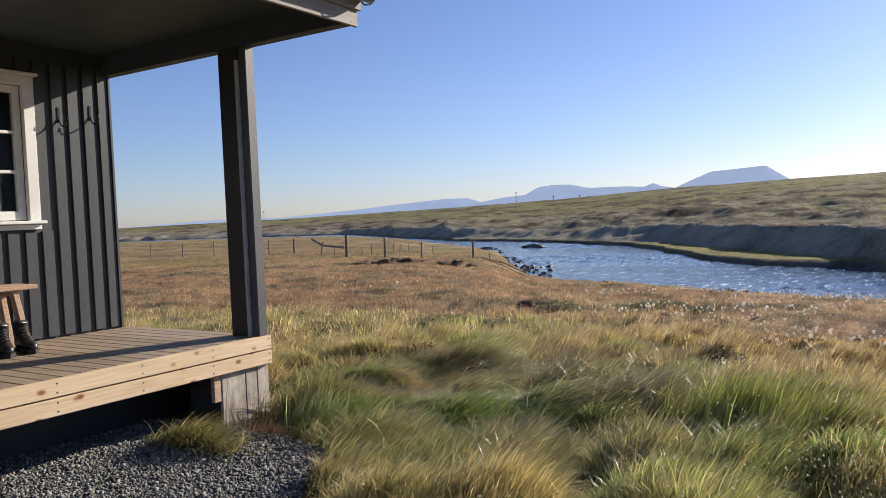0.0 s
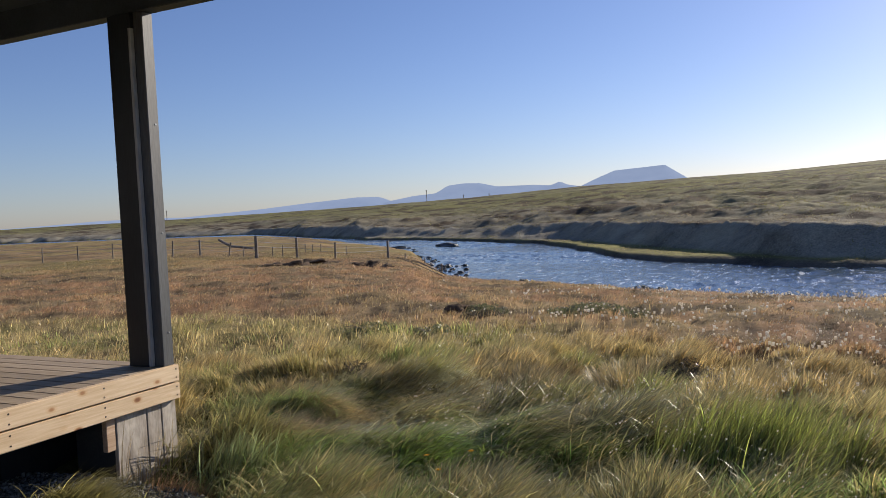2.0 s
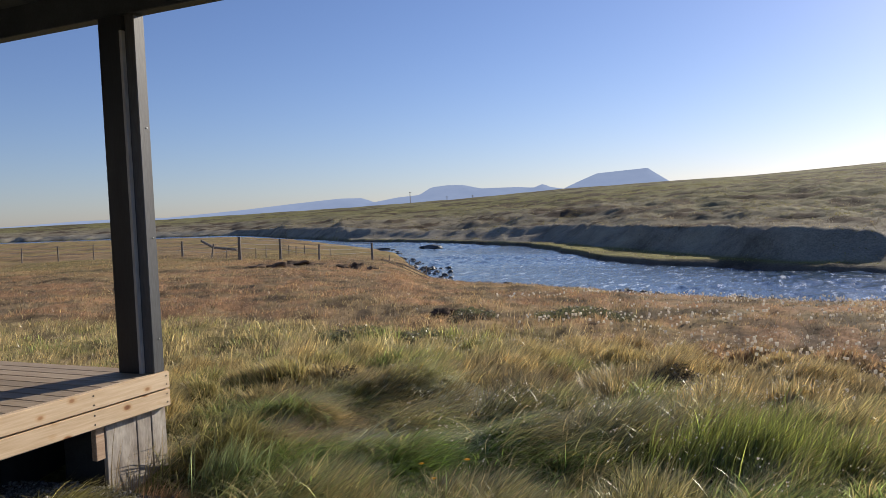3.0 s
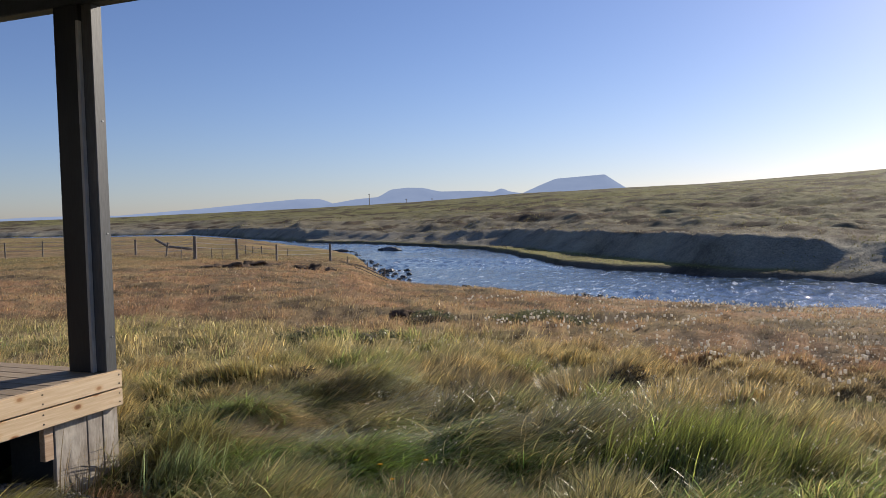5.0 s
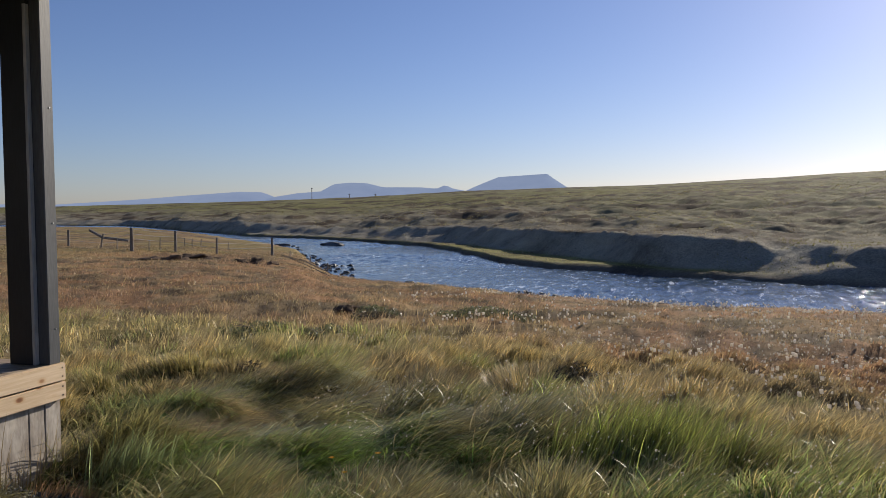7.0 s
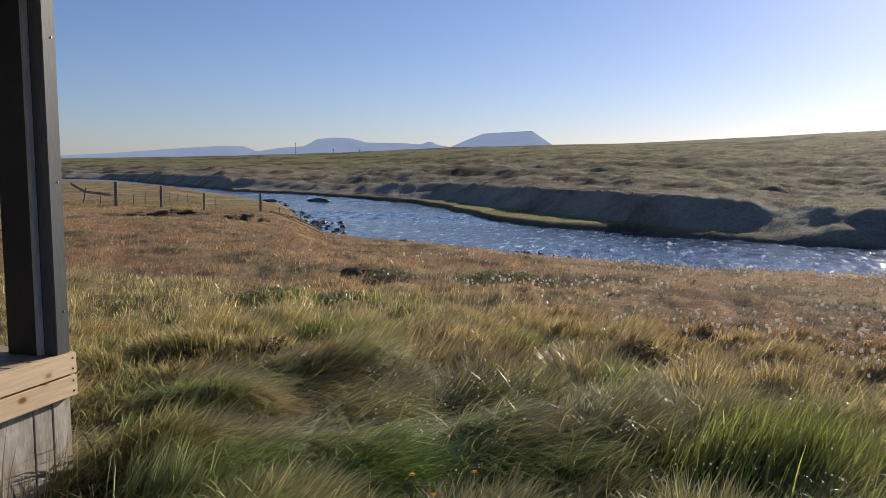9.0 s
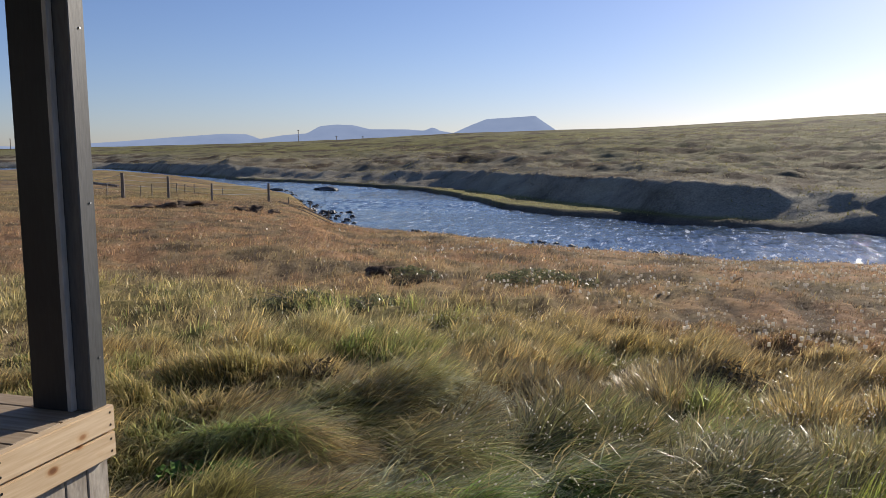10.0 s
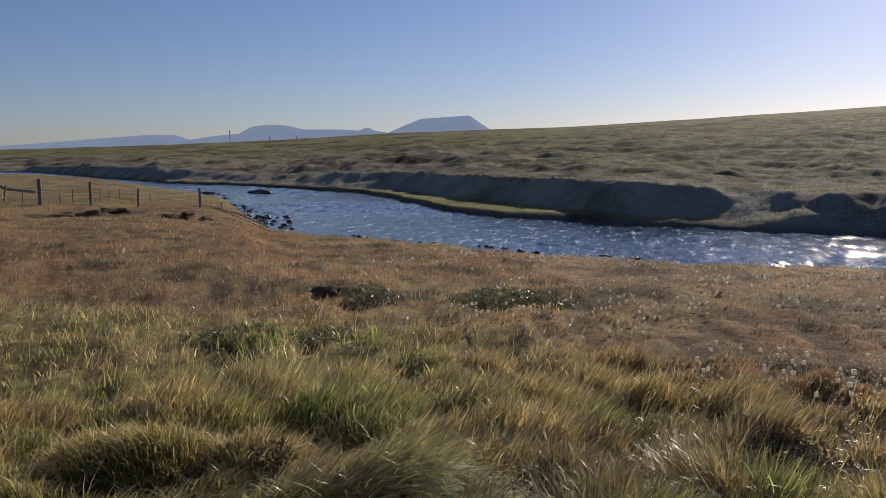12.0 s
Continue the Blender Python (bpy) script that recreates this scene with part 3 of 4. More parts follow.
part("end_skirt", box(WALL_X, DECK_X - 0.47, CORNER_Y - 0.09, CORNER_Y - 0.06, -0.3, DECK_Z - 0.228, 0.003), DARK_PAINT, deck)
pier = tagged(new("corner_pier"), "pale weathered timber-clad pier under the porch corner", "pier")
part("front_panel", box(DECK_X - 0.075, DECK_X - 0.045, 3.97, 4.205, -0.25, DECK_Z - 0.226, 0.004), PIER_WOOD, pier)
part("front_panel", box(DECK_X - 0.073, DECK_X - 0.044, 4.209, 4.325, -0.25, DECK_Z - 0.226, 0.004), PIER_WOOD, pier)
part("front_panel", box(DECK_X - 0.07, DECK_X - 0.042, 4.329, CORNER_Y - 0.01, -0.25, DECK_Z - 0.226, 0.004), PIER_WOOD, pier)
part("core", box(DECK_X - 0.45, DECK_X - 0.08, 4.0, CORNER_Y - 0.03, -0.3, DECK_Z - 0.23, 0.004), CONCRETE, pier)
part("batten", box(DECK_X - 0.09, DECK_X - 0.05, 3.90, 3.965, 0.10, DECK_Z - 0.226, 0.003), BENCH_WOOD, pier, "fresh pine batten")
for y in (1.2, -1.6):
    pp = tagged(new("porch_pier"), "dark timber pier under the porch", "pier")
    part("core", box(DECK_X - 0.45, DECK_X - 0.25, y, y + 0.3, -0.3, DECK_Z - 0.222, 0.004), CONCRETE, pp)

# porch post: a core with proud boards
post = tagged(new("porch_post"), "black-stained built-up timber porch post at the deck corner", "post")
Z0, Z1 = DECK_Z, 2.81
# core's shade and cover board's sunlight are put into their two paints
part("core", box(POST_X2, POST_X1, POST_YB, 4.44, Z0, Z1, 0.004), DARK_PAINT, post)
part("cover_board", box(POST_X1 + 0.001, DECK_X - 0.02, POST_YA, 4.44, Z0 + 0.001, Z1, 0.004), FADED_LIT_PAINT, post)
part("edge_strip", box(POST_X1 - 0.016, POST_X1 + 0.006, POST_YB - 0.006, POST_YA - 0.002, Z0 + 0.001, Z1 - 0.1, 0.002), PALE_STRIP, post, "pale grey edge strip")
part("bracket", box(POST_X2 - 0.02, POST_X2 + 0.002, 4.36, 4.39, 2.28, 2.33, 0.004), IRON, post, "small black iron bracket")
for z in (0.75, 1.4, 2.1):
    part("nail", tube([(DECK_X - 0.022, 4.41, z), (DECK_X - 0.016, 4.41, z)], 0.005, 8), STEEL, post)

# roof over porch and cabin
EAVE_X = -3.36
tagged(part("soffit", box(WALL_X - 0.02, EAVE_X - 0.03, SOUTH - 0.3, 4.34, 3.005, 3.03, 0), SOFFIT_PAINT), "dark boarded porch ceiling", "ceiling", kind="structure")
beam = tagged(part("gable_beam", box(-11.1, EAVE_X - 0.005, 4.345, 4.445, 2.812, 3.06, 0.005), SOFFIT_PAINT), "dark timber beam across the gable end", "beam", kind="structure")
roof = tagged(new("roof"), "low-pitched metal roof of the cabin", "roof", kind="structure")
bm = bmesh.new()
ridge_x, ridge_z, south, north = -7.6, 4.35, SOUTH - 0.4, 4.52
prof = [(EAVE_X - 0.02, 3.055), (EAVE_X - 0.02, 3.11), (ridge_x, ridge_z + 0.09), (-11.8, 3.10), (-11.8, 3.02), (ridge_x, ridge_z)]
a = [bm.verts.new((x, south, z)) for x, z in prof]
c = [bm.verts.new((x, north, z)) for x, z in prof]
for i in range(6):
    bm.faces.new((a[i], a[(i + 1) % 6], c[(i + 1) % 6], c[i]))
bm.faces.new((a[0], a[5], a[2], a[1])), bm.faces.new((a[2], a[5], a[4], a[3]))
bm.faces.new((c[1], c[2], c[5], c[0])), bm.faces.new((c[3], c[4], c[5], c[2]))
bmesh.ops.recalc_face_normals(bm, faces=bm.faces)
part("roof_sheet", bm, ROOF_METAL, roof)
part("eave_board", box(EAVE_X - 0.025, EAVE_X, south, 4.46, 2.80, 2.93, 0.004), GREY_TRIM, roof, "weathered grey eave board")
part("eave_board", box(EAVE_X - 0.003, EAVE_X + 0.022, south, 4.48, 2.915, 3.05, 0.004), GREY_TRIM, roof, "weathered grey eave board")
bm = bmesh.new()
for s in (0, 1):
    pts = [(EAVE_X + 0.10 + 0.06 * math.cos(a_), (south, 4.5)[s], 3.02 + 0.06 * math.sin(a_)) for a_ in np.linspace(math.pi, 2 * math.pi, 9)]
    row = [bm.verts.new(p) for p in pts]
    if s:
        for i in range(8):
            bm.faces.new((prev[i], prev[i + 1], row[i + 1], row[i]))
    prev = row
bmesh.ops.solidify(bm, geom=bm.faces[:], thickness=0.003)
part("gutter", bm, ROOF_METAL, roof, "half-round grey gutter")
part("gutter_hook", tube([(EAVE_X + 0.02, 4.47, 2.99), (EAVE_X + 0.06, 4.47, 2.95), (EAVE_X + 0.11, 4.47, 2.945), (EAVE_X + 0.155, 4.47, 2.97), (EAVE_X + 0.17, 4.47, 3.03)], 0.007, 6), STEEL, roof)
gb = bmesh.new()
gv = [gb.verts.new(p) for p in ((-11.0, 4.38, 3.06), (EAVE_X - 0.1, 4.38, 3.06), (ridge_x, 4.38, ridge_z - 0.02))]
gf = gb.faces.new(gv)
r_ = bmesh.ops.extrude_face_region(gb, geom=[gf])
bmesh.ops.translate(gb, vec=(0, 0.05, 0), verts=[v for v in r_["geom"] if isinstance(v, bmesh.types.BMVert)])
bmesh.ops.recalc_face_normals(gb, faces=gb.faces)
tagged(part("gable", gb, BLACK_PAINT), "black-stained gable wall", "wall", kind="structure")
part("trim_end", box(-3.44, -3.39, 3.80, 3.93, 2.83, 3.0, 0.003), GREY_TRIM, roof, "short pale board end")


# bench with splayed legs
bench = tagged(new("bench"), "bare wooden bench against the black wall", "bench")
BX, BY = -5.93, 3.38
part("seat", box(BX - 0.16, BX + 0.16, BY - 1.3, BY, 0.992, 1.03, 0.006, None, 2), BENCH_WOOD, bench)
for yy, lean in ((BY - 0.16, 1), (BY - 1.14, -1)):
    for sx in (-1, 1):
        bm = box(-0.035, 0.035, -0.022, 0.022, 0, 0.462, 0.004)
        bmesh.ops.transform(bm, matrix=Matrix(((1, 0, -sx * 0.07, BX + sx * 0.125), (0, 1, -lean * 0.16, yy + lean * 0.07), (0, 0, 1, DECK_Z), (0, 0, 0, 1))), verts=bm.verts)
        part("leg", bm, BENCH_WOOD, bench)
    part("cleat", box(BX - 0.12, BX + 0.12, yy - 0.03, yy + 0.03, 0.95, 0.99, 0.003), BENCH_WOOD, bench)


# boots
def boot(x, y, turn):
    b_ = tagged(new("boot"), "scuffed dark leather hiking boot standing on the deck", "boot", "boots by the bench")
    bm = bmesh.new()
    rings = []
    sect = [(0.00, 0.02, 0.035, 0.05), (0.02, 0.05, 0.042, 0.10), (0.06, 0.10, 0.043, 0.155), (0.10, 0.10, 0.043, 0.15), (0.135, 0.07, 0.043, 0.11), (0.18, 0.045, 0.047, 0.075), (0.23, 0.035, 0.045, 0.065), (0.265, 0.03, 0.033, 0.055), (0.285, 0.022, 0.012, 0.035)]
    for px, pc, hw, top in sect:
        ring = []
        for k in range(12):
            a_ = 2 * math.pi * k / 12
            ring.append(bm.verts.new((px, hw * math.cos(a_), 0.028 + (top - 0.0) * (0.5 + 0.5 * math.sin(a_)))))
        rings.append(ring)
    for p, q in zip(rings, rings[1:]):
        for k in range(12):
            bm.faces.new((p[k], p[(k + 1) % 12], q[(k + 1) % 12], q[k]))
    bm.faces.new(rings[0][::-1]), bm.faces.new(rings[-1])
    part("upper", bm, LEATHER, b_, "", True)
    part("shaft", tube([(0.055, 0, 0.12), (0.05, 0, 0.17), (0.048, 0, 0.215), (0.05, 0, 0.225)], 0.05, 14, None, 1.05), LEATHER, b_, "", True)
    bm = bmesh.new()
    loop = [(0.0, -0.035), (0.1, -0.036), (0.2, -0.05), (0.26, -0.042), (0.295, 0), (0.26, 0.042), (0.2, 0.05), (0.1, 0.036), (0.0, 0.035), (-0.015, 0)]
    lo, hi = [bm.verts.new((x_, y_, 0)) for x_, y_ in loop], [bm.verts.new((x_, y_, 0.032)) for x_, y_ in loop]
    for k in range(10):
        bm.faces.new((lo[k], lo[(k + 1) % 10], hi[(k + 1) % 10], hi[k]))
    bm.faces.new(lo[::-1]), bm.faces.new(hi)
    part("sole", bm, RUBBER, b_)
    for k in range(5):
        px, pz = 0.11 + 0.02 * k, 0.19 - 0.022 * k
        part("lace", tube([(px, -0.03, pz - 0.012), (px + 0.006, 0, pz + 0.006), (px, 0.03, pz - 0.012)], 0.004, 6), LACE, b_)
    b_.matrix_world = pose(x, y, DECK_Z, 0, 0, turn)
    return b_


boot(-5.78, 3.07, -16)
boot(-5.80, 3.22, -8)
boot(-5.83, 2.80, -12)


# coat hooks on the wall
def hook(y, z):
    h = tagged(new("coat_hook"), "black iron hook screwed to the black timber wall", "hook", "hooks on the wall")
    part("plate", box(WALL_X, WALL_X + 0.006, y - 0.012, y + 0.012, z, z + 0.13, 0.002), IRON, h)
    part("arm", tube([(WALL_X + 0.006, y, z + 0.03), (WALL_X + 0.03, y, z - 0.02), (WALL_X + 0.07, y, z - 0.04), (WALL_X + 0.11, y, z - 0.02), (WALL_X + 0.12, y, z + 0.02), (WALL_X + 0.118, y, z + 0.04)], 0.006, 8), IRON, h)


hook(3.895, 2.36)
hook(4.19, 2.40)


# ---- fence along the pasture ----
def fence_post(az, r, h, rad, lean=0.0):
    x, y = -r * math.sin(radians(az)), r * math.cos(radians(az))
    z = ground_z(x, y)
    bm = tube([(0, 0, -0.3), (lean * 0.4 * h, 0, h * 0.4), (lean * h, 0.01, h)], rad, 7, None, 0.85)
    ob = part("fence_post", bm, POST_WOOD)
    ob.location = (x, y, z)
    return tagged(ob, "weathered grey wooden fence post in rough grass", "fence post", "posts of the pasture fence"), Vector((x + lean * h, y, z + h))


tops = []
for az, r, h, rad, lean in ((56.5, 68, 1.1, 0.05, 0), (53.1, 65, 1.1, 0.05, 0.02), (51.0, 63, 1.1, 0.055, -0.03), (48.9, 62, 1.1, 0.05, 0.02), (45.1, 58, 1.1, 0.055, 0.05), (43.3, 57, 1.05, 0.08, 0), (41.4, 55, 0.95, 0.06, 0.25),
                            (39.5, 47.5, 1.32, 0.11, 0.0), (36.7, 50, 1.25, 0.09, 0.0), (34.0, 48.5, 1.0, 0.07, 0.02), (30.2, 52, 1.15, 0.09, 0.0)):
    tops.append(fence_post(az, r, h, rad, lean)[1])
for az, r, h in ((40.4, 52, 0.75), (37.7, 52, 0.75), (38.4, 52, 0.7), (36.1, 56, 0.65), (35.6, 55, 0.6), (35.0, 56, 0.65), (33.2, 55, 0.6), (26.4, 44.5, 0.55), (29.0, 48, 0.5), (27.6, 46, 0.5)):
    fence_post(az, r, h, 0.035, 0.04)
wires = tagged(new("fence_wire"), "thin sagging steel wires between the fence posts", "wire")
for lv in (0.08, 0.35, 0.62):
    for p, q in zip(tops, tops[1:]):
        part("wire", tube([p - Vector((0, 0, lv)), (p + q) / 2 - Vector((0, 0, lv + 0.05)), q - Vector((0, 0, lv))], 0.008, 4), STEEL, wires)
lean_rail = part("fallen_rail", tube([(-42.5, 47.2, ground_z(-42.5, 47.2) + 1.1), (-41.0, 46.8, ground_z(-41, 46.8) + 0.55), (-38.6, 46.6, ground_z(-38.6, 46.6) + 0.3)], 0.1, 6), POST_WOOD)
tagged(lean_rail, "fallen grey fence rail leaning on the fence", "fence rail")
for k in range(3):
    ends = []
    for az, r in ((29.6, 50 - 1.6 * k), (28.0, 45.5 - 1.6 * k), (26.3, 41.5 - 1.6 * k)):
        x, y = -r * math.sin(radians(az)), r * math.cos(radians(az))
        ends.append((x, y, ground_z(x, y) + 0.12))
    tagged(part("low_rail", tube(ends, 0.02, 5), POST_WOOD), "low grey timber rail beside the river", "fence rail", "rails by the shore")

# line poles beyond the hill
for az, el, h in ((27.0, 1.15, 9), (24.3, 1.05, 4), (22.4, 1.1, 4), (20.6, 1.15, 3), (45.4, 0.42, 6)):
    r = 700
    x, y = -r * math.sin(radians(az)), r * math.cos(radians(az))
    tp = tagged(new("utility_pole"), "distant wooden utility pole on the moor", "utility pole", "poles across the moor")
    z = ground_z(x, y)
    part("pole", tube([(0, 0, -1), (0, 0, h + 3)], 0.28, 6), POST_WOOD, tp)
    part("crossarm", box(-1.0, 1.0, -0.1, 0.1, h + 2.3, h + 2.6, 0), POST_WOOD, tp)
    tp.location = (x, y, z)


# ---- stones, peat and shore ----
def lump(rad, seed, flat=0.6, sub=2, rough=0.35):
    bm = bmesh.new()
    bmesh.ops.create_icosphere(bm, subdivisions=sub, radius=1.0)
    for v in bm.verts:
        k = 1 + rough * noise.noise(v.co * 1.3 + Vector((seed * 7.1, seed * 3.3, seed))) * 2
        v.co = Vector((v.co.x * k, v.co.y * k, v.co.z * k * flat)) * rad
    return bm


stone_meshes = [mesh_of(lump(1.0, s, 0.55, 2), "stone", STONE) for s in range(5)]
rs_ = random.Random(3)
for i in range(64):
    az = rs_.choice([rs_.uniform(24.5, 28.6), rs_.uniform(24.5, 28.6), rs_.uniform(2, 24)])
    rn_ = float(shore_near(np.array([az]))[0])
    r = rn_ + (rs_.uniform(-1.0, 10) if az > 24.5 else rs_.uniform(-0.8, 1.2))
    s = rs_.uniform(0.06, 0.2) if az > 24.5 else rs_.uniform(0.05, 0.14)
    ob = new("stone", stone_meshes[i % 5])
    ob.matrix_world = Matrix.LocRotScale((-r * math.sin(radians(az)), r * math.cos(radians(az)), WATER_Z + 0.02), Euler((0, 0, rs_.uniform(0, 6))), (s * 1.3, s, s))
    tagged(ob, "dark wet stone in shallow river water", "stone", "stones along the river")
for az, r, s in ((25.6, 84, 0.9), (25.9, 85, 0.6), (29.3, 85, 0.5), (16.0, 66, 0.3)):
    ob = new("boulder", stone_meshes[1])
    ob.matrix_world = Matrix.LocRotScale((-r * math.sin(radians(az)), r * math.cos(radians(az)), WATER_Z + 0.05), Euler((0, 0, r)), (s * 1.6, s, s * 0.7))
    tagged(ob, "dark boulder standing in the river", "boulder", "boulders in the river")
for i, (az, r, w, h) in enumerate(((38.3, 41, 0.7, 0.2), (36.9, 41, 0.8, 0.26), (35.4, 43, 1.0, 0.2), (34.3, 42, 0.5, 0.15), (32.3, 39, 0.55, 0.2), (31.4, 38.5, 0.5, 0.22), (30.4, 37.5, 0.35, 0.14))):
    ob = part("peat_hag", lump(1.0, i + 20, 1.0, 4, 0.55), PEAT, None, "", True)
    x, y = -r * math.sin(radians(az)), r * math.cos(radians(az))
    ob.matrix_world = Matrix.LocRotScale((x, y, ground_z(x, y) - 0.04), Euler((0, 0, radians(az))), (w * 0.75, 0.5, h))
    tagged(ob, "dark eroded peat bank in the grass", "peat bank", "peat banks by the fence")

# gravel
ico = bmesh.new()
bmesh.ops.create_cube(ico, size=1.4)
bmesh.ops.triangulate(ico, faces=ico.faces[:])
iv = np.array([v.co[:] for v in ico.verts])
itri = np.array([[v.index for v in f.verts] for f in ico.faces])
ico.free()
px, py = rng.uniform(-5.4, -2.3, 44000), rng.uniform(1.5, 4.1, 44000)
keep = (rng.random(44000) < gravel_mask(px, py)) & (px > -5.6)
px, py = px[keep], py[keep]
n = len(px)
pz, _ = land(px, py)
size = rng.uniform(0.004, 0.0095, n) * (1 + 0.8 * (rng.random(n) > 0.93))
shape = rng.uniform(0.6, 1.3, (n, 1, 3)) * size[:, None, None]
jit = 1 + 0.8 * (rng.random((n, 8, 3)) - 0.5)
ang = rng.uniform(0, 6.28, n)
v = iv[None] * jit * shape
ca, sa = np.cos(ang)[:, None], np.sin(ang)[:, None]
v = np.stack([v[..., 0] * ca - v[..., 1] * sa, v[..., 0] * sa + v[..., 1] * ca, v[..., 2]], -1) + np.stack([px, py, pz + size * 0.35], -1)[:, None]
f = (itri[None] + 8 * np.arange(n)[:, None, None]).reshape(-1)
shade = rng.uniform(0.08, 0.34, (n, 1, 1)) * np.array([0.96, 0.98, 1.0])
GRAVEL = tinted("crushed_stone", False)
for lk in list(GRAVEL.node_tree.links):
    if lk.to_socket.name == "Normal":
        GRAVEL.node_tree.links.remove(lk)
me = raw_mesh("gravel", v.reshape(-1, 3), f, np.full(n * 12, 3), GRAVEL, np.broadcast_to(shade, (n, 8, 3)).reshape(-1, 3))
tagged(new("gravel", me), "grey crushed-stone gravel beside the porch", "gravel", kind="stuff")


# ---- grasses ----
def blades(x, y, length, width, bend, heading, tint, tip, segs=3, flat=0.0):
    """Curved tapering blades rooted in the ground; one strip each."""
    n = len(x)
    z, _ = land(x, y)
    d = np.stack([np.cos(heading), np.sin(heading)], -1)
    s = np.stack([-d[:, 1], d[:, 0]], -1)
    spin = rng.uniform(-0.9, 0.9, n)
    s = s * np.cos(spin)[:, None] + d * np.sin(spin)[:, None]
    rows_, cols = [], []
    pos = np.stack([x, y, z - 0.01], -1)
    for k in range(segs + 1):
        u = k / segs
        if k:
            a_ = bend * (flat + (1 - flat) * (u - 0.5 / segs) ** 0.8)
            stp = (length / segs)[:, None]
            pos = pos + stp * np.concatenate([d * np.sin(a_)[:, None], np.cos(a_)[:, None]], -1)
        w = width * (1 - u) ** 0.7 * 0.5
        side = np.concatenate([s * w[:, None], np.zeros((n, 1))], -1)
        c_ = tint + (tip - tint) * u
        if k < segs:
            rows_ += [pos - side, pos + side]
            cols += [c_, c_]
        else:
            rows_.append(pos)
            cols.append(c_)
    m_ = 2 * segs + 1
    verts = np.stack(rows_, 1).reshape(-1, 3)
    tints = np.stack(cols, 1).reshape(-1, 3)
    base = m_ * np.arange(n)[:, None]
    faces, counts = [], []
    q = np.concatenate([np.array([2 * k, 2 * k + 1, 2 * k + 3, 2 * k + 2]) for k in range(segs - 1)] + [np.array([2 * segs - 2, 2 * segs - 1, 2 * segs])])
    counts = np.tile(np.array([4] * (segs - 1) + [3]), n)
    return verts, (q[None] + base).ravel(), counts, tints


def scatter(n, r0, r1, power, az0=-24, az1=64, cx=-1.3, cy=0.8):
    u = rng.random(n)
    p = power
    r = (r0 ** p + u * (r1 ** p - r0 ** p)) ** (1 / p)
    a_ = np.radians(rng.uniform(az0, az1, n))
    return cx - r * np.sin(a_), cy + r * np.cos(a_), r


def free_ground(x, y):
    under = (x < DECK_X + 0.03) & (y < CORNER_Y + 0.03)
    return (gravel_mask(x, y) < 0.35) & ~under


